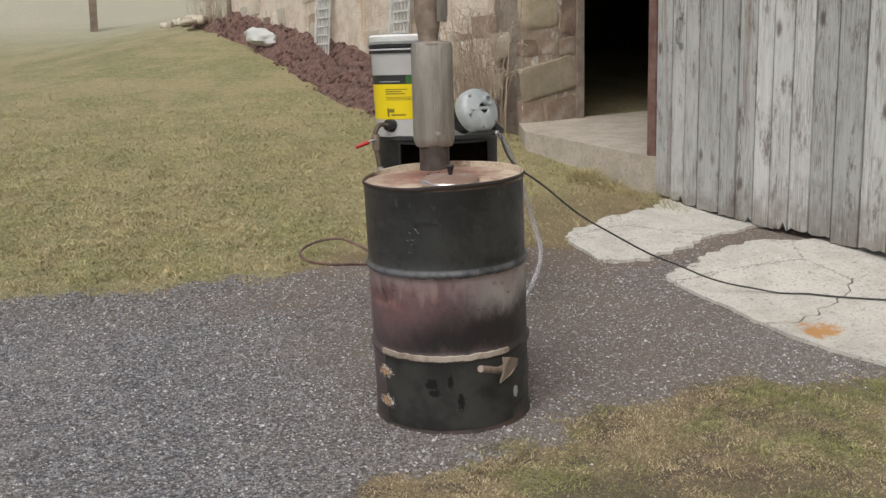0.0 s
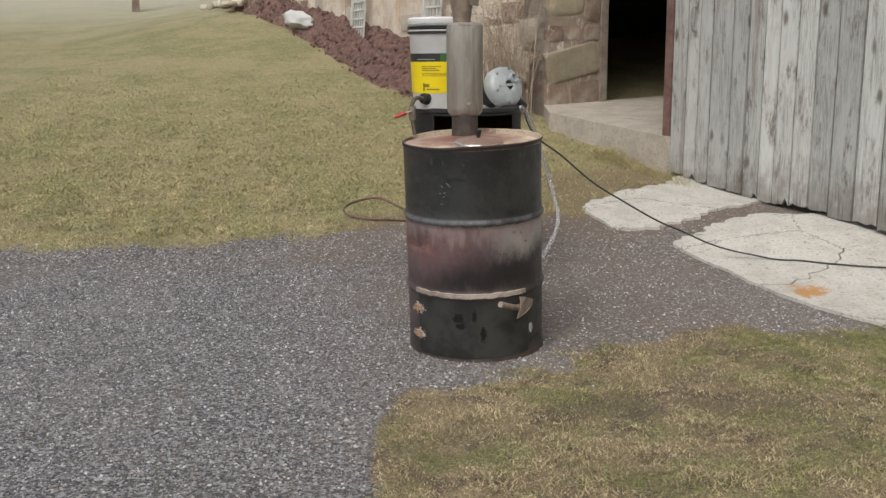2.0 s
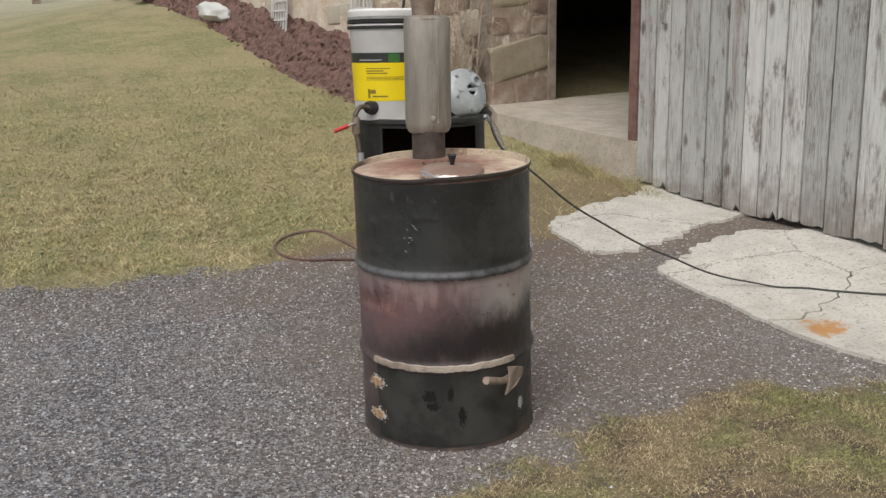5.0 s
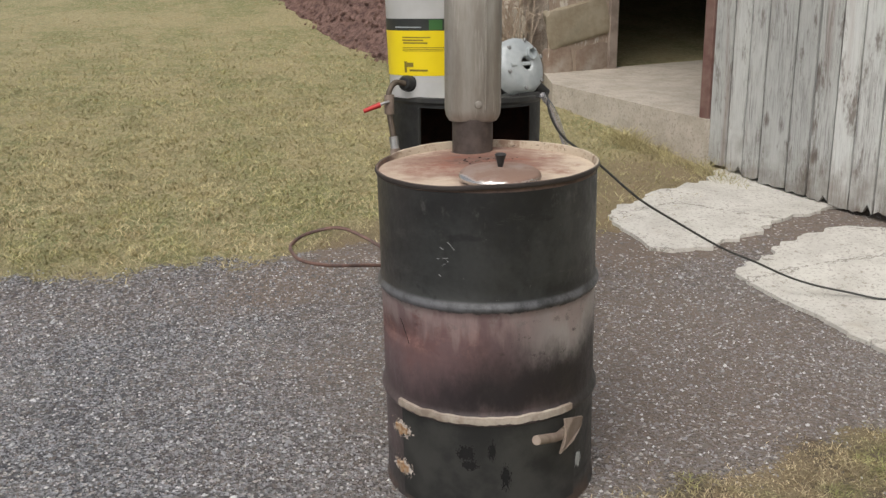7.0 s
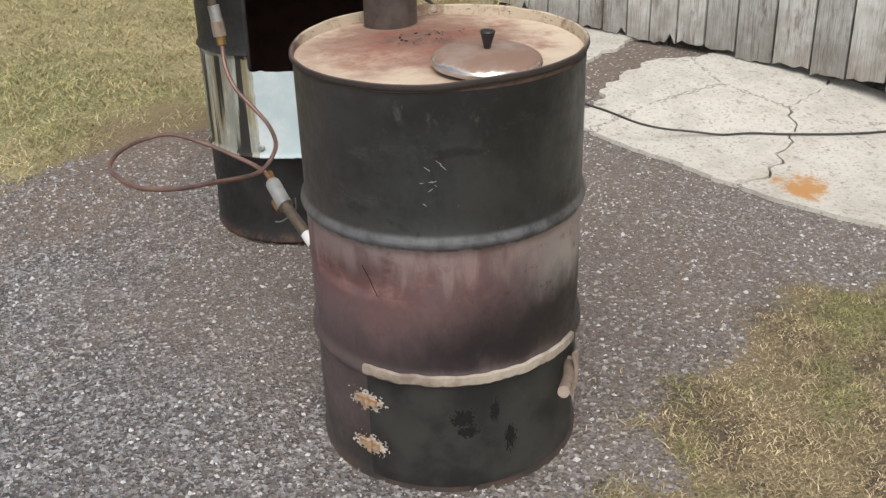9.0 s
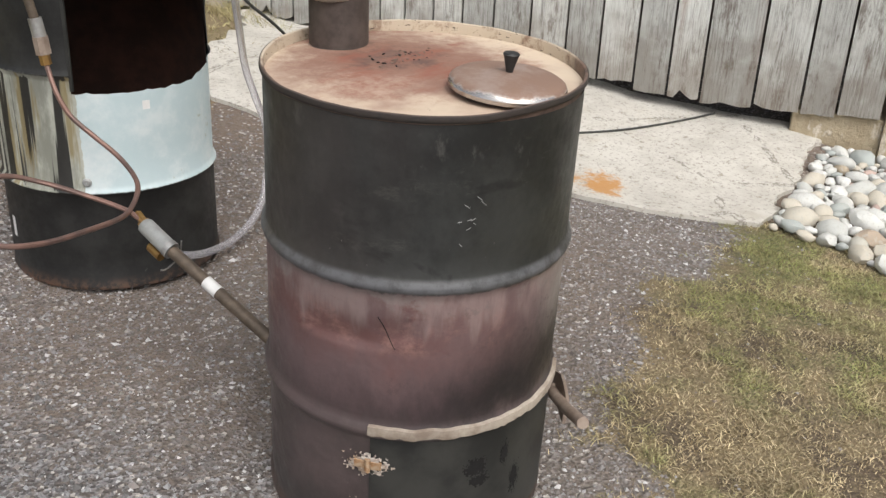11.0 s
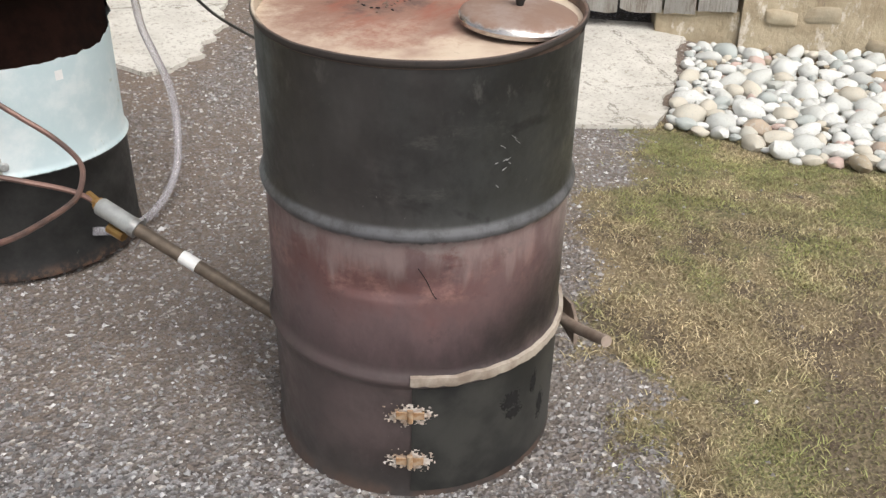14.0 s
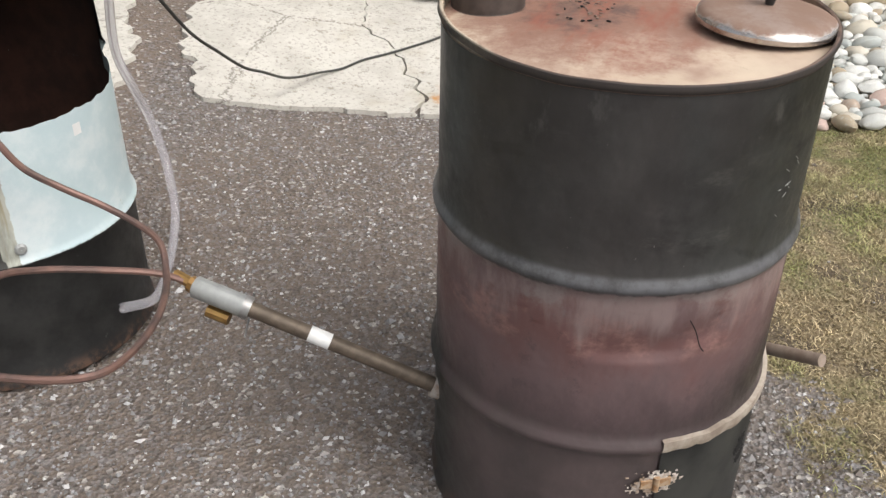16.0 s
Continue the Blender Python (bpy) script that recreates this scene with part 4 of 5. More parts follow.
def build_bank():
    bm = bmesh.new()
    n, k = 90, 12
    grid = []
    for i in range(n + 1):
        s = 0.55 + 9.2 * i / n
        row = []
        for j in range(k + 1):
            t = j / k
            out = -along(BANK, s) * (1 - t)
            p = LONGWALL @ Vector((s, out + 0.02, 0))
            g = ground_z(p.x, p.y)
            rise = ((0.36 + 0.033 * s) * smooth(0.3, 2.2, s) * (1 - 0.6 * smooth(8.2, 9.7, s))) * smooth(0.0, 0.95, t) - 0.02 * (1 - t)
            rise = max(rise - bank_swell(p.x, p.y) * smooth(0.0, 0.5, t), 0.13 * smooth(0.0, 0.5, t) - 0.02 * (1 - t))
            w = noise.noise((p.x * 3, p.y * 3, 1)) * 0.09 + noise.noise((p.x * 9, p.y * 9, 1)) * 0.045
            row.append(bm.verts.new((p.x, p.y, g + rise + w * smooth(0, 0.25, t) + (0 if j else -0.03))))
        grid.append(row)
    for a, b in zip(grid, grid[1:]):
        for j in range(k):
            bm.faces.new((a[j], a[j + 1], b[j + 1], b[j]))
    bmesh.ops.recalc_face_normals(bm, faces=bm.faces)
    ob = part("mulch_bank", bm, MULCH, soft=True)
    return tagged(ob, "loose bank of dark red mulch heaped against the wall", "mulch", kind="structure")


build_bank()


def build_clods():
    bm, place = bmesh.new(), random.Random(31)
    for i in range(450):
        s, t = place.uniform(0.8, 8.5), place.random()
        p = LONGWALL @ Vector((s, -along(BANK, s) * (1 - t), 0))
        r = place.uniform(0.008, 0.024)
        rise = (0.36 + 0.033 * s) * smooth(0.3, 2.2, s) * (1 - 0.6 * smooth(8.2, 9.7, s)) * smooth(0, 0.95, t)
        z = ground_z(p.x, p.y) + max(rise - bank_swell(p.x, p.y) * smooth(0.0, 0.5, t), 0.13 * smooth(0.0, 0.5, t)) + noise.noise((p.x * 3, p.y * 3, 1)) * 0.09
        k = len(bm.verts)
        bmesh.ops.create_icosphere(bm, subdivisions=1, radius=r)
        bm.verts.ensure_lookup_table()
        for v in bm.verts[k:]:
            v.co = v.co * (1 + 0.5 * noise.noise(v.co * 40 + Vector((i, 0, 0)))) + Vector((p.x, p.y, z))
    ob = part("mulch_clods", bm, MULCH)
    tagged(ob, "clods of red mulch lying on the bank", "mulch", kind="stuff")


build_clods()

# ---- things along the wall ----


def build_trellis(s, z):
    ob = thing("trellis", "white wooden trellis leaning on the long barn wall", "trellis", LONGWALL @ pose(s, -0.13, z, -5, 0, 0), "trellises on the wall")
    for i in range(5):
        x = -0.16 + 0.08 * i
        part("upright", box((x - 0.012, -0.01, -0.1), (x + 0.012, 0.01, 1.6), 0.002), DEBRIS, ob)
    for i in range(14):
        part("slat", box((-0.19, -0.024, 0.03 + 0.11 * i), (0.19, -0.012, 0.055 + 0.11 * i), 0.002), DEBRIS, ob)
    part("rail", box((0.25, -0.014, -0.15), (0.29, 0.014, 1.6), 0.003), DEBRIS, ob)


build_trellis(4.30, 1.50)
build_trellis(2.15, 1.45)


def build_sack(p):
    bm = bmesh.new()
    bmesh.ops.create_icosphere(bm, subdivisions=3, radius=1)
    for v in bm.verts:
        k = 1 + 0.28 * noise.noise(v.co * 1.9) + 0.08 * noise.noise(v.co * 6)
        v.co = Vector((v.co.x * 0.27, v.co.y * 0.17, v.co.z * 0.13)) * k
    ob = part("sack", bm, DEBRIS, soft=True)
    ob.matrix_world = p
    tagged(ob, "crumpled grey-white sack lying on the mulch", "sack")


sack_at = LONGWALL @ Vector((6.2, -0.30, 0))
build_sack(pose(sack_at.x, sack_at.y, ground_z(sack_at.x, sack_at.y) + 0.20, 0, -10, 150))


def build_fence():
    ob = thing("fence", "weathered brown post and rail fence in the field", "fence", pose(-6.5, 20.6, ground_z(-6.5, 20.6)))
    for x, y in ((0, 0), (3.0, 1.6)):
        bm = box((-0.075, -0.075, -0.3), (0.075, 0.075, 1.55), 0.015)
        for v in bm.verts:
            v.co += Vector((noise.noise(v.co * 3), noise.noise(v.co * 3 + Vector((5, 0, 0))), 0)) * 0.012
        part("post", bm, POSTWOOD, ob, m=pose(x, y, 0.13 * y, 0, 1.5, 20))
    part("rail", tube(glide([(-0.3, -0.16, 0.78), (1.5, 0.72, 0.93), (3.2, 1.6, 1.10)], 4), 0.06, 6), POSTWOOD, ob, soft=True)


build_fence()


def build_shrub(name, base, spreads, count, height, seed, label):
    """A leafless bush: many thin arching stems with side twigs."""
    bm, r = bmesh.new(), random.Random(seed)
    for i in range(count):
        a = r.uniform(0, 2 * math.pi)
        foot = Vector(base) + Vector((r.gauss(0, spreads * 0.35), r.gauss(0, spreads * 0.35), 0))
        foot.z = ground_z(foot.x, foot.y) + 0.02
        h = height * r.uniform(0.45, 1.1)
        out = Vector((math.cos(a), math.sin(a), 0)) * spreads * r.uniform(0.2, 1.0)
        line = glide([foot, foot + out * 0.25 + Vector((0, 0, h * 0.5)), foot + out * 0.65 + Vector((0, 0, h * 0.85)), foot + out * r.uniform(0.9, 1.4) + Vector((0, 0, h * r.uniform(0.8, 1.05)))], 4)
        tube(line, r.uniform(0.003, 0.006), 3, bm, 0.35, False)
        for k in range(4):
            p = line[r.randint(3, len(line) - 2)]
            d = Vector((r.gauss(0, 1), r.gauss(0, 1), r.gauss(0.4, 0.6))).normalized() * r.uniform(0.08, 0.25)
            tube(glide([p, p + d * 0.5 + Vector((0, 0, 0.02)), p + d], 2), 0.0028, 3, bm, 0.4, False)
    ob = part(name, bm, TWIG)
    tagged(ob, label, "shrub")


build_shrub("dry_shrub", (0.50, 8.95, 0), 0.42, 130, 1.15, 3, "leafless pale brown shrub by the corner of the stone wall")
build_shrub("bare_bush", (-3.3, 16.6, 0), 0.45, 50, 1.1, 4, "bare twiggy bush at the end of the mulch bank")
for i in range(26):
    r = random.Random(100 + i)
    s = r.uniform(8.7, 10.4)
    p = LONGWALL @ Vector((s, -0.05 - r.uniform(0, 0.65), 0))
    ob = part("field_stone", stone_block(r.uniform(0.12, 0.3), r.uniform(0.08, 0.16), r.uniform(0.12, 0.24), i, 0.6), PALESTONE, soft=True)
    ob.matrix_world = pose(p.x, p.y, ground_z(p.x, p.y) + 0.03 + 0.12 * smooth(9.8, 9.2, s), 0, 0, r.uniform(0, 180))
    tagged(ob, "pale grey loose stone at the edge of the grass", "stone", "loose stones by the wall")



def build_tree(name, x, y, h, r0, seed, label):
    """A small leafless tree: tapered trunk, limbs and twigs."""
    ob = thing(name, label, "tree", pose(x, y, ground_z(x, y)))
    r = random.Random(seed)
    trunk = glide([(0, 0, -0.1), (0.03, 0.0, h * 0.35), (-0.02, 0.02, h * 0.7), (0.05, 0, h)], 6)
    part("trunk", tube(trunk, r0, 10, None, 0.5), POSTWOOD, ob, soft=True)
    for i in range(9):
        p = trunk[r.randint(4, len(trunk) - 2)]
        a = r.uniform(0, 2 * math.pi)
        d = Vector((math.cos(a), math.sin(a), r.uniform(0.5, 1.4))).normalized() * r.uniform(0.5, 1.0)
        limb = glide([p, p + d * 0.5, p + d + Vector((0, 0, 0.12))], 5)
        bm = tube(limb, r0 * 0.3, 6, None, 0.3)
        for k in range(5):
            q = limb[r.randint(3, len(limb) - 1)]
            e = Vector((r.gauss(0, 1), r.gauss(0, 1), r.gauss(0.5, 0.5))).normalized() * r.uniform(0.15, 0.4)
            tube(glide([q, q + e * 0.5, q + e], 3), r0 * 0.1, 4, bm, 0.4)
        part("limb", bm, POSTWOOD, ob, soft=True)


build_tree("young_tree", -3.0, 16.5, 3.2, 0.055, 12, "bare young tree at the end of the mulch bank")

# ---- burn drum ----
AXIS = Vector((-0.020, -0.041, 1)).normalized()
SIDE = Vector((0, 1, 0)).cross(AXIS).normalized()
FRONT = AXIS.cross(SIDE)
DRUM = Matrix(((SIDE.x, FRONT.x, AXIS.x, 0.026), (SIDE.y, FRONT.y, AXIS.y, 3.491), (SIDE.z, FRONT.z, AXIS.z, -0.005), (0, 0, 0, 1)))
R = 0.2815


def hoop(z, h=0.0095, w=0.021):
    return [(R, z - w), (R + h * 0.35, z - w * 0.62), (R + h * 0.85, z - w * 0.25), (R + h, z), (R + h * 0.85, z + w * 0.25), (R + h * 0.35, z + w * 0.62), (R, z + w)]


def dent(bm, at, angle, depth, size):
    for v in bm.verts:
        a = math.atan2(v.co.y, v.co.x)
        d = math.hypot((a - radians(angle)) * R, v.co.z - at)
        k = 1 - depth / R * math.exp(-(d / size) ** 2)
        v.co.x *= k
        v.co.y *= k


def fold(bm, at, angle, half, depth):
    """A lip across the side: pressed in from above, back out sharply at its lower edge."""
    for v in bm.verts:
        a = (math.degrees(math.atan2(v.co.y, v.co.x)) - angle + 180) % 360 - 180
        across = max(0.0, 1 - (a / half) ** 2)
        z = v.co.z - at - 0.010 * (a / half) ** 2
        k = 1 - depth / R * across * (smooth(0.06, 0.0, z) if z > 0 else smooth(-0.011, 0.0, z))
        v.co.x *= k
        v.co.y *= k


def splat(angle, z, w, h, rad, seed, rise):
    """A ragged thin patch lying on the drum's side."""
    bm, n, m = bmesh.new(), 40, 30
    grid = {}
    for i in range(n + 1):
        for j in range(m + 1):
            u, v = i / n * 2 - 1, j / m * 2 - 1
            edge = math.hypot(u * 0.9, v) + 0.4 * noise.noise((u * 2.4, v * 2.4, seed)) + 0.7 * noise.noise((u * 8, v * 8, seed))
            if edge < 0.85:
                a = radians(angle) + u * w / 2 / rad
                k = rad + rise * (0.5 + 0.5 * noise.noise((u * 6, v * 6, seed + 3))) * smooth(0.85, 0.5, edge)
                grid[i, j] = bm.verts.new((math.cos(a) * k, math.sin(a) * k, z + v * h / 2))
    for i in range(n):
        for j in range(m):
            q = [grid.get(p) for p in ((i, j), (i + 1, j), (i + 1, j + 1), (i, j + 1))]
            if all(q):
                bm.faces.new(q)
    return bm


def build_burn_drum():
    drum = thing("burn_drum", "scorched black steel drum turned stove, on the gravel", "drum", DRUM)
    side = [(R + 0.004, -0.014), (R + 0.0045, 0.006), (R, 0.014)]
    side += [(R, 0.014 + 0.238 * i / 8) for i in range(1, 8)] + hoop(0.276)
    side += [(R, 0.297 + 0.251 * i / 30) for i in range(1, 30)] + hoop(0.569)
    side += [(R, 0.590 + 0.263 * i / 8) for i in range(1, 9)]
    bm = lathe(side, 128)
    dent(bm, 0.47, -152, 0.006, 0.07)
    fold(bm, 0.447, -157, 20, 0.0075)
    fold(bm, 0.468, -138, 9, 0.006)
    dent(bm, 0.70, -128, 0.004, 0.06)
    for v in bm.verts:
        a = math.atan2(v.co.y, v.co.x)
        k = 1 + 0.0022 * noise.noise((math.cos(a) * 3, math.sin(a) * 3, v.co.z * 5))
        v.co.x, v.co.y = v.co.x * k, v.co.y * k
    part("body", bm, BURNT, drum, "black paint burnt to rose and soot", True)
    part("base", cap(bmesh.new(), R, 0.012, 64, False), RIMSTEEL, drum)
    rim = lathe([(R + 0.0005, 0.860), (R + 0.0035, 0.863), (R + 0.0055, 0.868), (R + 0.0045, 0.8735), (R + 0.001, 0.875), (R - 0.002, 0.8735), (R - 0.003, 0.868), (R - 0.0035, 0.846)], 128)
    for v in rim.verts:
        a = math.atan2(v.co.y, v.co.x)
        v.co.z += 0.0018 * noise.noise((math.cos(a) * 4, math.sin(a) * 4, 0)) - 0.009 * smooth(0.25, 0.9, math.cos(a - radians(-163)))
    part("rim", rim, RIMPALE, drum, "thin scorched rolled rim", True)
    top = bmesh.new()
    rings = []
    for i in range(1, 15):
        r = (R - 0.0035) * i / 14
        rings.append([top.verts.new((r * math.cos(k * math.pi / 40), r * math.sin(k * math.pi / 40), 0.856 + 0.004 * math.cos(i / 14 * 2.2) + 0.004 * noise.noise((r * math.cos(k * math.pi / 40) * 7, r * math.sin(k * math.pi / 40) * 7, 0)))) for k in range(80)])
    mid = top.verts.new((0, 0, 0.860))
    for k in range(80):
        top.faces.new((mid, rings[0][k], rings[0][(k + 1) % 80]))
        for a, b in zip(rings, rings[1:]):
            top.faces.new((a[k], b[k], b[(k + 1) % 80], a[(k + 1) % 80]))
    part("top", top, DRUMTOP, drum, "rusted and heat-bleached steel top", True)
    flakes = random.Random(17)
    for i in range(60):
        x, y = flakes.gauss(0.015, 0.035), flakes.gauss(0.06, 0.022)
        bm = stone_block(flakes.uniform(0.003, 0.010), flakes.uniform(0.002, 0.004), flakes.uniform(0.002, 0.006), i, 0.9)
        part("char_flake", bm, SOOT if i % 3 == 0 else RIMSTEEL, drum, m=pose(x, y, 0.8600, 0, 0, flakes.uniform(0, 180)))
    # loading door with strip, hinges and catch
    door = part("door", lathe([(R + 0.0005, 0.018), (R + 0.0035, 0.018), (R + 0.0035, 0.262), (R + 0.0005, 0.262)], 44, -146, -44), DOORBLACK, drum, "cut-out lower door, scuffed black paint", True)
    bar = lathe([(R + 0.006, 0.270), (R + 0.0118, 0.271), (R + 0.0128, 0.280), (R + 0.0118, 0.289), (R + 0.004, 0.290)], 60, -146.6, -48.5)
    for v in bar.verts:
        a = math.atan2(v.co.y, v.co.x)
        v.co.z += 0.0035 * noise.noise((a * 9, 0, v.co.z * 30)) - (0.004 if v.co.z < 0.275 else 0.0) * noise.noise((a * 26, 4, 0))
    part("strip", bar, STRIP, door, "bare pale steel strip", True)
    for z in (0.203, 0.094):
        hinge = part("hinge", splat(-146.5, z, 0.10, 0.058, R + 0.0042, int(z * 90), 0.004), WELD, door, "small hinge in rusty spatter of weld")
        a = radians(-146.5)
        part("pin", rod((math.cos(a) * (R + 0.008), math.sin(a) * (R + 0.008), z - 0.014), (math.cos(a) * (R + 0.008), math.sin(a) * (R + 0.008), z + 0.014), 0.0055, 10), RUSTPIN, hinge, soft=True)
        for da in (-2.2, 2.2):
            b = radians(-146.5 + da * 1.4)
            part("leaf", box((-0.010, -0.002, -0.008), (0.010, 0.003, 0.008), 0.001), RUSTPIN, hinge, m=pose(math.cos(b) * (R + 0.0065), math.sin(b) * (R + 0.0065), z, 0, 0, -146.5 + da + 90))
    for a, z, w, h, k in ((-106.0, 0.185, 0.055, 0.06, 3), (-93.0, 0.195, 0.022, 0.07, 8), (-104.0, 0.155, 0.05, 0.035, 5), (-86.0, 0.12, 0.03, 0.09, 12)):
        part("scorch_mark", splat(a, z, w, h, R + 0.0041, k, 0.0006), SOOT, door)
    part("weld_patch", splat(-41, 0.113, 0.03, 0.055, R + 0.0042, 4, 0.004), GALV, door, "grey weld spatter")
    def on(angle, out, z):
        return Vector((math.cos(radians(angle)) * (R + out), math.sin(radians(angle)) * (R + out), z))

    bm = bmesh.new()
    outer = [on(-58, 0.030, 0.268), on(-51, 0.024, 0.258), on(-39, 0.007, 0.233), on(-40, 0.007, 0.210), on(-51, 0.024, 0.194), on(-62, 0.042, 0.184), on(-60, 0.046, 0.212), on(-58.5, 0.040, 0.238)]
    lift = on(-52, 0.006, 0) - on(-52, 0, 0)
    lo, hi = [bm.verts.new(p) for p in outer], [bm.verts.new(p + lift) for p in outer]
    bm.faces.new(hi)
    bm.faces.new(lo[::-1])
    for i in range(8):
        bm.faces.new((lo[i], lo[(i + 1) % 8], hi[(i + 1) % 8], hi[i]))
    bmesh.ops.recalc_face_normals(bm, faces=bm.faces)
    catch = part("catch", bm, HEATSTEEL, door, "bent brown steel catch plate")
    part("handle", tube(glide([on(-52, 0.010, 0.220), on(-62, 0.038, 0.229), Vector((0.118, -0.330, 0.250)), Vector((0.083, -0.382, 0.274))], 5), 0.0118, 12), HEATSTEEL, catch, "brown pipe handle", True)
    part("stud", rod(on(-50, -0.004, 0.222), on(-50, 0.016, 0.222), 0.009), HEATSTEEL, catch, soft=True)
    marks = random.Random(41)
    for i in range(9):
        a, z = -115.5 + marks.gauss(0, 2.6), 0.705 + marks.gauss(0, 0.022)
        tilt, long = marks.uniform(-1, 1), marks.uniform(0.0015, 0.005)
        ends = [(math.cos(q) * (R + 0.0006), math.sin(q) * (R + 0.0006), z + k * long * tilt) for k, q in ((-1, radians(a) - long / R), (0, radians(a)), (1, radians(a) + long / R))]
        part("scratch", tube(glide(ends, 2), 0.0006, 5), GALV, drum, "pale scratch through the black paint")
    # the dark crack in the dented side
    bm = tube(glide([(-0.232, -0.166, 0.512), (-0.224, -0.176, 0.49), (-0.2155, -0.184, 0.462), (-0.213, -0.1905, 0.452)], 4), 0.0009, 5)
    part("crease", bm, SOOT, drum, "dark crease in the dented side")
    return drum


burn_drum = build_burn_drum()


def build_lid():
    ob = thing("lid", "tarnished domed steel pan lid with a black knob", "lid", DRUM @ pose(0.018, -0.182, 0.863, 2, 1, 0))
    part("pan", lathe([(0.090, 0.0), (0.097, 0.003), (0.099, 0.010), (0.096, 0.017), (0.088, 0.022), (0.070, 0.0245), (0.045, 0.026), (0.03, 0.0275), (0.012, 0.030), (0.001, 0.030)], 56), LIDSTEEL, ob, soft=True)
    part("knob", lathe([(0.006, 0.031), (0.007, 0.036), (0.012, 0.055), (0.014, 0.06), (0.012, 0.0625), (0.001, 0.063)], 24), BLACKPLASTIC, ob, "black plastic knob", True)


build_lid()


def build_chimney():
    ob = thing("muffler_chimney", "exhaust muffler stood up as a chimney on the drum", "chimney", pose(-0.014, 3.672, 0.842))
    stub = [(0.056, 0.0)]
    for i in range(18):
        stub += [(0.0562, 0.004 + i * 0.006), (0.0556, 0.007 + i * 0.006)]
    part("stub_pipe", lathe(stub, 40), STUB, ob, "brown threaded steel pipe", True)
    part("flange", lathe([(0.066, 0.0), (0.068, 0.008), (0.058, 0.016)], 40), STUB, ob, soft=True)
    # squarish muffler body, bevelled at both ends
    bm = bmesh.new()
    rings = []
    for w, z in ((0.055, 0.100), (0.066, 0.104), (0.074, 0.118), (0.077, 0.135), (0.077, 0.30), (0.077, 0.465), (0.074, 0.478), (0.060, 0.486), (0.030, 0.488)):
        ring = []
        for i in range(48):
            a = 2 * math.pi * i / 48
            c, s = math.cos(a), math.sin(a)
            ring.append(bm.verts.new((math.copysign(abs(c) ** 0.62, c) * w, math.copysign(abs(s) ** 0.62, s) * w * 0.8, z)))
        rings.append(ring)
    for p, q in zip(rings, rings[1:]):
        for i in range(48):
            bm.faces.new((p[i], p[(i + 1) % 48], q[(i + 1) % 48], q[i]))
    bm.faces.new(rings[0][::-1])
    bm.faces.new(rings[-1])
    body = part("muffler", bm, MUFFLER, ob, "dull grey muffler body", True)
    part("seam", box((0.028, -0.0665, 0.135), (0.034, -0.0615, 0.465), 0.0015), MUFFLER, body)
    part("dimple", lathe([(0.012, 0), (0.009, 0.004), (0.001, 0.005)], 16), MUFFLER, body, m=pose(0.012, -0.060, 0.150, 90, 0, 0), soft=True)
    top = lathe([(0.036, 0.480), (0.036, 0.495), (0.046, 0.560), (0.049, 0.575), (0.049, 0.66), (0.049, 0.678), (0.0465, 0.678), (0.0465, 0.575), (0.034, 0.49)], 40)
    for v in top.verts:
        if v.co.z > 0.65:
            v.co.z += 0.22 * v.co.x + 0.004 * noise.noise(v.co * 40)
    part("neck", top, HEATSTEEL, ob, "brown flared neck pipe, open at the top", True, m=pose(-0.012, 0, 0))
    flap = lathe([(0.052, 0.555), (0.055, 0.575), (0.057, 0.685), (0.0545, 0.685), (0.053, 0.575)], 14, -75, 40)
    part("flap", flap, MUFFLER, ob, "bent grey sheet flap", True, m=pose(0.006, 0, 0))
    part("worn_shoulder", lathe([(0.058, 0.4845), (0.070, 0.4815), (0.0745, 0.474)], 20, -150, -60), STRIP, body, "pale worn shoulder", True, m=Matrix.Diagonal((1, 0.86, 1, 1)))


build_chimney()

# ---- second drum ----
D2 = Vector((0.032, 4.821, 0.02))
R2 = 0.292


def hoop2(z):
    return [(R2, z - 0.016), (R2 + 0.004, z - 0.008), (R2 + 0.009, z), (R2 + 0.004, z + 0.008), (R2, z + 0.016)]


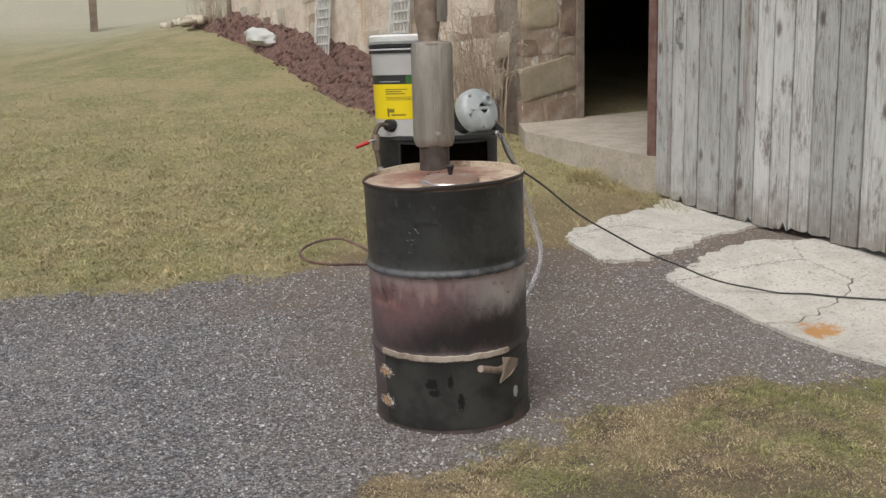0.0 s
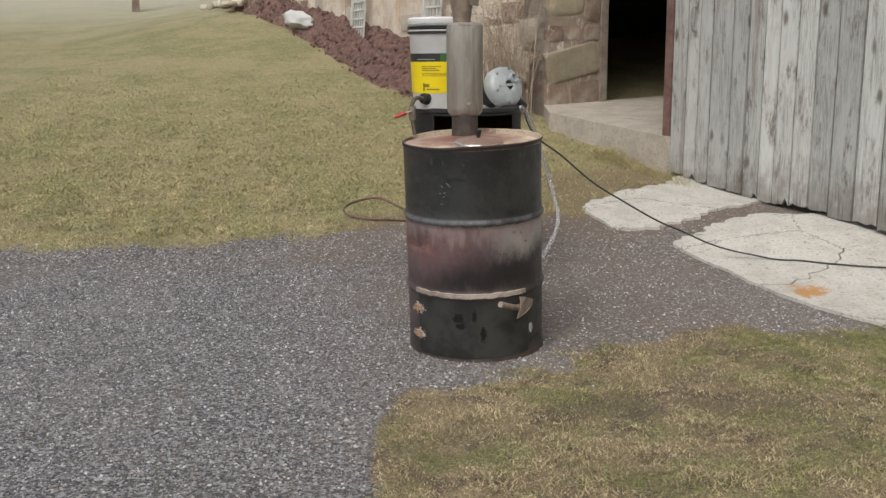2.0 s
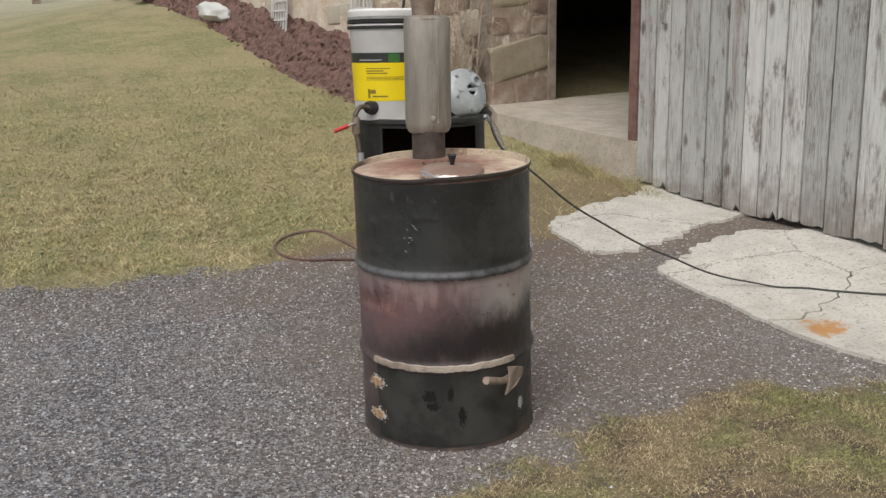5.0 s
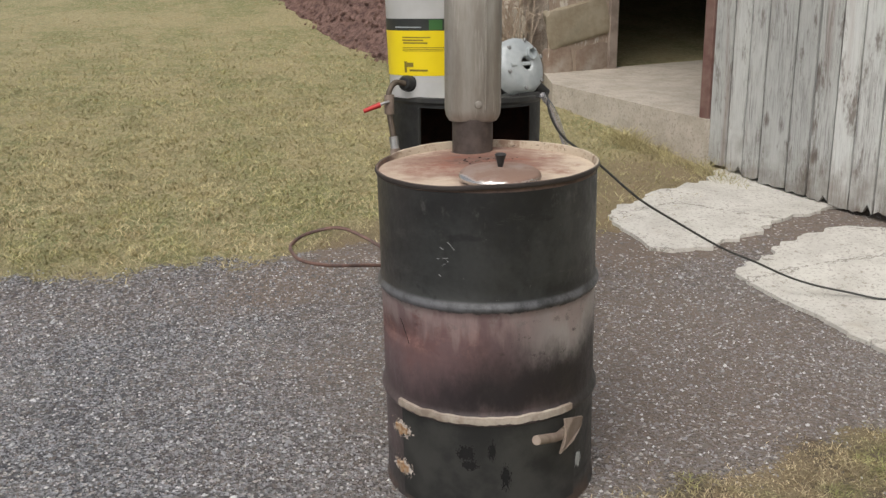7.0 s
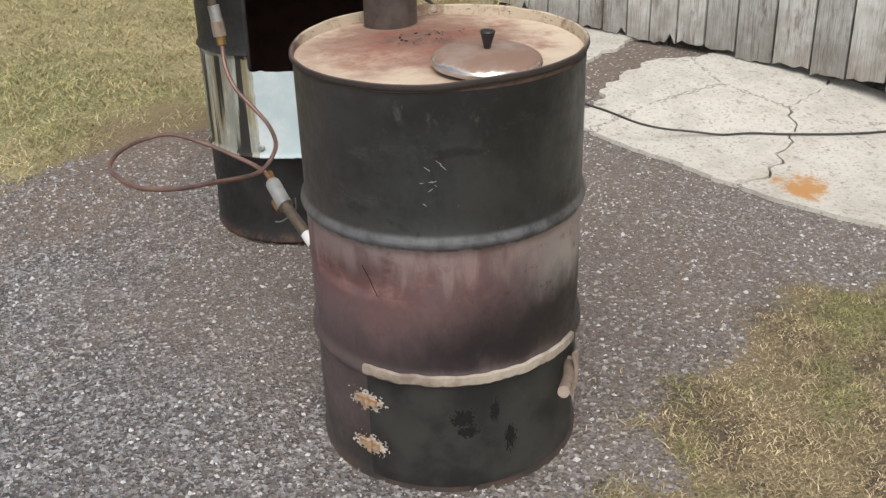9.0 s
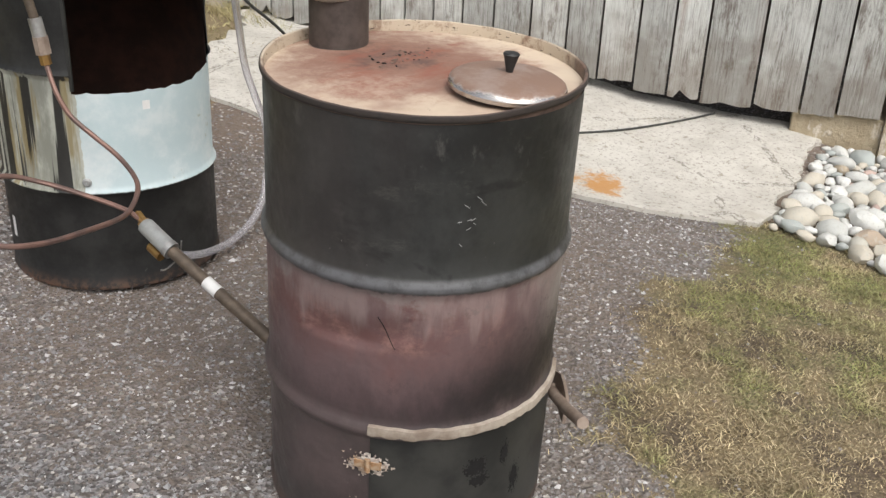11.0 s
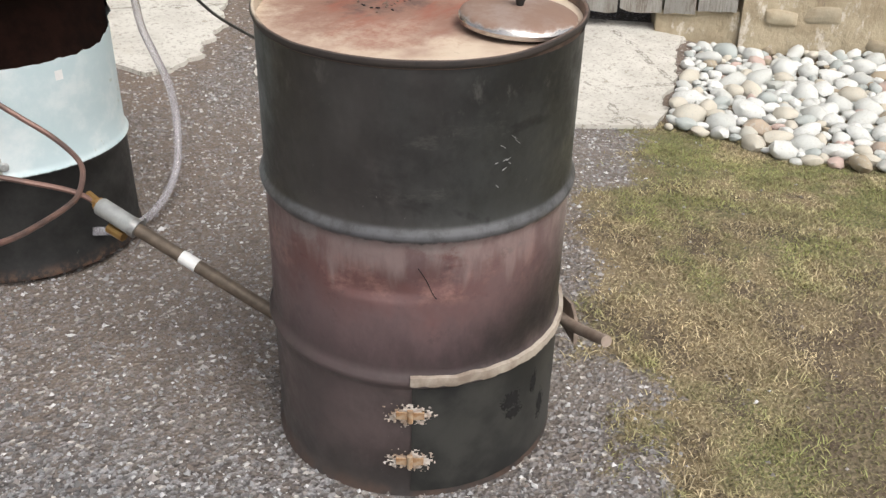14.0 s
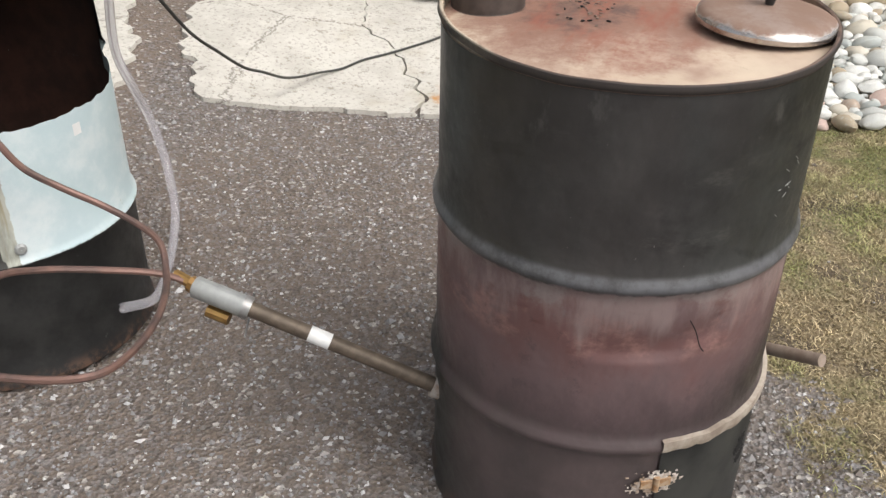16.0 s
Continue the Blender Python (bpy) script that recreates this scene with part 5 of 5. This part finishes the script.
def build_cut_drum():
    drum = thing("cut_drum", "black and pale painted steel drum with a cut-out window", "drum", Matrix.Translation(D2))
    prof = [(R2 + 0.004, 0.0), (R2 + 0.004, 0.012), (R2, 0.018), (R2, 0.1), (R2, 0.2)] + hoop2(0.285)
    prof += [(R2, 0.40), (R2, 0.50), (R2, 0.553), (R2, 0.57), (R2, 0.582)] + hoop2(0.6)
    prof += [(R2, 0.70), (R2, 0.78), (R2, 0.862), (R2, 0.885)]
    bm = lathe(prof, 144)
    gone = []
    for f in bm.faces:
        c = f.calc_center_median()
        a = math.degrees(math.atan2(c.y, c.x))
        low = 0.553
        if -129.5 < a < -37 and low < c.z < 0.862:
            gone.append(f)
    bmesh.ops.delete(bm, geom=gone, context="FACES")
    for v in bm.verts:
        a = math.degrees(math.atan2(v.co.y, v.co.x))
        if abs(v.co.z - 0.553) < 0.004 and -131 < a < -35:
            v.co.z += 0.006 * noise.noise((a * 0.2, 0, 0)) + 0.02 * smooth(-70, -45, a)
        if -44 < a < -32 and 0.58 < v.co.z < 0.87:
            k = 1 + 0.02 * noise.noise((v.co.z * 30, 0, 3))
            v.co.x, v.co.y = v.co.x * k, v.co.y * k
    part("body", bm, PARTDRUM, drum, "black, pale blue-white and tar-stained shell", True)
    inner = lathe([(R2 - 0.004, 0.015), (R2 - 0.004, 0.545)], 96)
    lathe([(R2 - 0.004, 0.545), (R2 - 0.004, 0.88)], 96, -37, 230, inner)
    part("lining", inner, RUSTIN, drum, "dark rusty inside of the drum", True)
    part("floor", cap(bmesh.new(), R2 - 0.004, 0.30, 64), RUSTIN, drum)
    part("underside", cap(bmesh.new(), R2, 0.008, 64, False), RUSTIN, drum)
    top = cap(bmesh.new(), R2 - 0.003, 0.889, 64)
    part("top", top, DUSTY, drum, "dusty pale grey steel top")
    part("rim", lathe([(R2, 0.872), (R2 + 0.007, 0.882), (R2 + 0.006, 0.897), (R2 - 0.002, 0.901), (R2 - 0.006, 0.889)], 96), DOORBLACK, drum, soft=True)
    # strip standing on the left of the window and its bent corner
    part("window_edge", box((-0.004, -0.004, 0.56), (0.004, 0.004, 0.862)), DOORBLACK, drum, m=pose(math.cos(radians(-129.3)) * R2, math.sin(radians(-129.3)) * R2, 0, 0, 0, 40))
    for a, z, w, h in ((-94, 0.515, 4.0, 0.024), (178, 0.14, 4.0, 0.06)):
        part("sticker", lathe([(R2 + 0.0012, z - h / 2), (R2 + 0.0014, z + h / 2)], 6, a - w / 2, a + w / 2), PAPER, drum, "torn white paper sticker", True)
    a = radians(-127)
    part("bolt", lathe([(0.012, 0), (0.012, 0.004), (0.008, 0.008), (0.001, 0.008)], 12), GALV, drum, m=Matrix.Translation((math.cos(a) * R2, math.sin(a) * R2, 0.315)) @ Vector((math.cos(a), math.sin(a), 0)).to_track_quat("Z", "Y").to_matrix().to_4x4())


build_cut_drum()
TOP2 = D2.z + 0.89


def build_pail():
    ob = thing("pail", "white plastic pail with a yellow and black label", "pail", pose(-0.115, 4.74, TOP2, 0, 0, 0))
    part("body", lathe([(0.001, 0.004), (0.140, 0.004), (0.145, 0.010), (0.162, 0.395), (0.166, 0.40), (0.166, 0.412), (0.160, 0.414)], 64), WHITE, ob, soft=True)
    for z in (0.400, 0.425, 0.440):
        part("hoop", lathe([(0.160, z - 0.009), (0.171, z - 0.007), (0.172, z + 0.004), (0.163, z + 0.007)], 64), BLACKPLASTIC if z < 0.43 else GALV, ob, soft=True)
    part("lid", lathe([(0.163, 0.44), (0.168, 0.447), (0.168, 0.468), (0.160, 0.476), (0.02, 0.478), (0.001, 0.478)], 64), WHITE, ob, soft=True)

    def rad(z):
        return 0.1455 + 0.0437 * z + 0.0008

    label = part("label", lathe([(rad(0.088), 0.088), (rad(0.25), 0.25)], 48, -200, 20), YELLOW, ob, "yellow label with small print", True)
    band = part("band", lathe([(rad(0.25), 0.25), (rad(0.292), 0.292)], 48, -200, 20), INK, ob, "black label band", True)
    part("emblem", lathe([(rad(0.252) + 0.0008, 0.253), (rad(0.29) + 0.0008, 0.289)], 6, -90, -72), GREENINK, band, "green square emblem", True)
    r = random.Random(2)
    for a, b, z, h in ((-128, -88, 0.226, 0.004), (-128, -98, 0.216, 0.005), (-127, -92, 0.206, 0.005), (-128, -60, 0.19, 0.002), (-128, -66, 0.184, 0.002), (-128, -62, 0.178, 0.002), (-124, -112, 0.128, 0.016), (-126, -122, 0.12, 0.04), (-118, -92, 0.108, 0.007), (-60, -58, 0.16, 0.12)):
        part("print", lathe([(rad(z) + 0.0009, z - h / 2), (rad(z + h) + 0.0009, z + h / 2)], 12, a, b), PRINT, label, soft=True)
    part("band_print", lathe([(rad(0.262) + 0.0009, 0.260), (rad(0.264) + 0.0009, 0.264)], 12, -140, -100), CASTGREY, band, soft=True)
    part("handle_stub", rod((0.07, -0.10, 0.476), (0.078, -0.098, 0.53), 0.006), BLACKPLASTIC, ob)
    part("tap_nut", lathe([(0.001, 0.03), (0.022, 0.03), (0.028, 0.022), (0.028, 0.0), (0.034, -0.004)], 20), BLACKPLASTIC, ob, "black bulkhead nut", True, m=pose(-0.078, -0.128, 0.062, 90, 0, -30))


build_pail()


def build_valve():
    ob = thing("ball_valve", "brass ball valve line with a red lever grip", "valve")
    a = Vector((-0.205, 4.585, TOP2 + 0.062))
    b = Vector((-0.262, 4.545, TOP2 + 0.035))
    c = Vector((-0.258, 4.540, 0.86))
    part("elbow", tube(glide([a, a + Vector((-0.035, -0.02, 0.004)), b, b + Vector((0, 0, -0.04))], 6), 0.0105, 12), IRON, ob, soft=True)
    part("valve_body", rod((b.x, b.y, 0.935), (b.x, b.y, 0.865), 0.018), HEATSTEEL, ob, soft=True)
    part("lever", tube(glide([(b.x, b.y - 0.02, 0.912), (b.x - 0.02, b.y - 0.025, 0.907), (b.x - 0.035, b.y - 0.03, 0.90)], 4), 0.005, 8), ZINC, ob, soft=True)
    part("grip", tube(glide([(b.x - 0.032, b.y - 0.03, 0.902), (b.x - 0.06, b.y - 0.035, 0.892), (b.x - 0.092, b.y - 0.04, 0.88)], 4), 0.0105, 10, None, 0.7), RED, ob, "red plastic grip", True)
    foot = Vector((-0.238, 4.520, 0.675))
    part("nipple", rod((b.x, b.y, 0.87), (-0.247, 4.53, 0.775), 0.011), IRON, ob, soft=True)
    part("sleeve", rod((-0.248, 4.532, 0.785), (-0.2425, 4.526, 0.735), 0.0165), ZINC, ob, "bright threaded sleeve", True)
    part("union", rod((-0.243, 4.526, 0.742), (-0.240, 4.523, 0.70), 0.019, 8), HEATSTEEL, ob)
    part("nut", rod((-0.240, 4.523, 0.702), foot, 0.013, 6), BRASS, ob, "brass compression nut")
    # copper line: down, one wide loop, then to the burner
    line = glide([foot, (-0.243, 4.47, 0.62), (-0.227, 4.44, 0.566), (-0.195, 4.40, 0.522), (-0.165, 4.34, 0.48), (-0.162, 4.27, 0.45), (-0.180, 4.22, 0.432), (-0.215, 4.19, 0.405), (-0.26, 4.16, 0.40), (-0.36, 4.105, 0.415), (-0.455, 4.08, 0.422), (-0.54, 4.08, 0.437), (-0.585, 4.16, 0.442), (-0.60, 4.25, 0.453), (-0.55, 4.32, 0.474), (-0.445, 4.335, 0.490), (-0.36, 4.32, 0.462), (-0.28, 4.26, 0.428), (-0.225, 4.20, 0.402), (-0.206, 4.155, 0.382)], 8)
    part("copper_line", tube(line, 0.0062, 8), COPPER, ob, "dull bent copper tube", True)


build_valve()


def build_burner():
    ob = thing("burner_pipe", "iron burner pipe with a galvanised coupling, into the drum", "pipe")
    a, b = Vector((-0.205, 4.137, 0.374)), Vector((-0.199, 4.048, 0.349))
    d = (Vector((-0.112, 3.715, 0.192)) - b).normalized()
    part("flare_nut", rod(a + Vector((0.001, 0.045, 0.018)), a + Vector((0, 0.012, 0.006)), 0.010, 6), BRASS, ob, "brass flare nut")
    part("bushing", rod(a + Vector((0, 0.015, 0.006)), a, 0.015, 8), BRASS, ob)
    part("coupling", tube([a + Vector((0, 0.004, 0.001)), a, a * 0.45 + b * 0.55, b, b + d * 0.004], 0.0198, 16), GALV, ob, "grey galvanised coupling", True)
    part("collar", rod(b - d * 0.006, b + d * 0.008, 0.0212, 16), ZINC, ob, soft=True)
    part("pipe", rod(b, b + d * 0.385, 0.0142, 16), IRON, ob, "brown iron pipe", True)
    q = b + d * 0.118
    part("sticker", tube([q, q + d * 0.040], 0.0147, 16, closed=False), PAPER, ob, "white paper sticker", True)
    part("weld", rod(b + d * 0.355, b + d * 0.372, 0.022, 12), WELD, ob, "rough weld collar", True)
    part("wire", tube(glide([b + Vector((0.03, 0.0, 0.012)), b + Vector((0.028, 0.012, -0.03)), b + Vector((-0.01, 0.0, -0.045)), b + Vector((-0.03, -0.01, -0.04))], 5), 0.002, 5), ZINC, ob, "thin tie wire")
    part("plug", rod(b + Vector((-0.008, 0.075, -0.018)), b + Vector((-0.004, 0.035, -0.03)), 0.012, 10), BRASS, ob, "brass plug")


build_burner()


def build_blower():
    ob = thing("blower", "grey cast metal blower tilted on top of the drum", "blower", Matrix.Translation((0.225, 4.70, TOP2 + 0.112)) @ Vector((0.60, -0.72, 0.34)).to_track_quat("Z", "Y").to_matrix().to_4x4() @ Matrix.Diagonal((1.16, 1.16, 1.16, 1)))
    bm = lathe([(0.02, 0.036), (0.024, 0.042), (0.034, 0.044), (0.05, 0.036), (0.075, 0.034), (0.088, 0.024), (0.094, 0.008), (0.094, -0.022), (0.088, -0.034), (0.001, -0.036)], 40)
    for v in bm.verts:
        v.co.x *= 1 + 0.10 * max(0, math.sin(math.atan2(v.co.y, v.co.x) - 0.6))
    part("housing", bm, CASTGREY, ob, soft=True)
    part("inlet", lathe([(0.022, 0.03), (0.022, 0.05), (0.017, 0.052), (0.015, 0.035), (0.001, 0.03)], 24), CASTGREY, ob, soft=True, m=pose(0.028, 0.03, 0))
    for k in range(6):
        a = radians(60 * k + 15)
        part("bolt", lathe([(0.007, 0.0), (0.007, 0.006), (0.001, 0.008)], 8), ZINC, ob, m=pose(0.08 * math.cos(a), 0.08 * math.sin(a), 0.03))
    part("rib", box((-0.07, -0.006, 0.032), (0.02, 0.006, 0.040), 0.002), CASTGREY, ob)
    part("motor", lathe([(0.062, -0.034), (0.064, -0.05), (0.062, -0.11), (0.05, -0.125), (0.001, -0.126)], 32), BLACKPLASTIC, ob, "black motor", True)
    part("outlet", rod((0.06, -0.06, -0.005), (0.105, -0.095, -0.01), 0.02, 18), BLACKPLASTIC, ob, "black outlet connector", True)
    part("foot", box((-0.05, -0.112, -0.06), (0.05, -0.09, 0.02), 0.004), BLACKPLASTIC, ob)


build_blower()
hose = part("clear_hose", tube(glide([(0.305, 4.62, 0.925), (0.36, 4.66, 0.85), (0.43, 4.74, 0.68), (0.483, 4.795, 0.52), (0.51, 4.785, 0.42), (0.53, 4.765, 0.33), (0.515, 4.73, 0.24), (0.475, 4.69, 0.17), (0.44, 4.665, 0.115), (0.385, 4.64, 0.072), (0.286, 4.595, 0.05), (0.179, 4.536, 0.065), (0.09, 4.50, 0.09), (0.02, 4.52, 0.11)], 10), 0.0115, 14), VINYL, soft=True)
tagged(hose, "clear vinyl air hose hanging from the blower", "hose")


def lay(points, lift):
    return [(x, y, ground_z(x, y) + lift) for x, y in points]


cord_line = [(0.325, 4.64, 0.93), (0.345, 4.645, 0.84), (0.402, 4.655, 0.755), (0.53, 4.69, 0.66), (0.713, 4.735, 0.505), (0.886, 4.775, 0.395), (1.09, 4.825, 0.275), (1.245, 4.855, 0.205), (1.40, 4.875, 0.132), (1.53, 4.885, 0.088), (1.66, 4.88, 0.060)]
cord_line += lay([(1.78, 4.84), (1.90, 4.80), (2.03, 4.73), (2.25, 4.63), (2.45, 4.57), (2.68, 4.535), (2.85, 4.52)], 0.024)
cord = part("power_cord", tube(glide(cord_line, 8), 0.0048, 8), CORD, soft=True)
tagged(cord, "dark rubber power cord trailing from the blower across the slab", "cord")
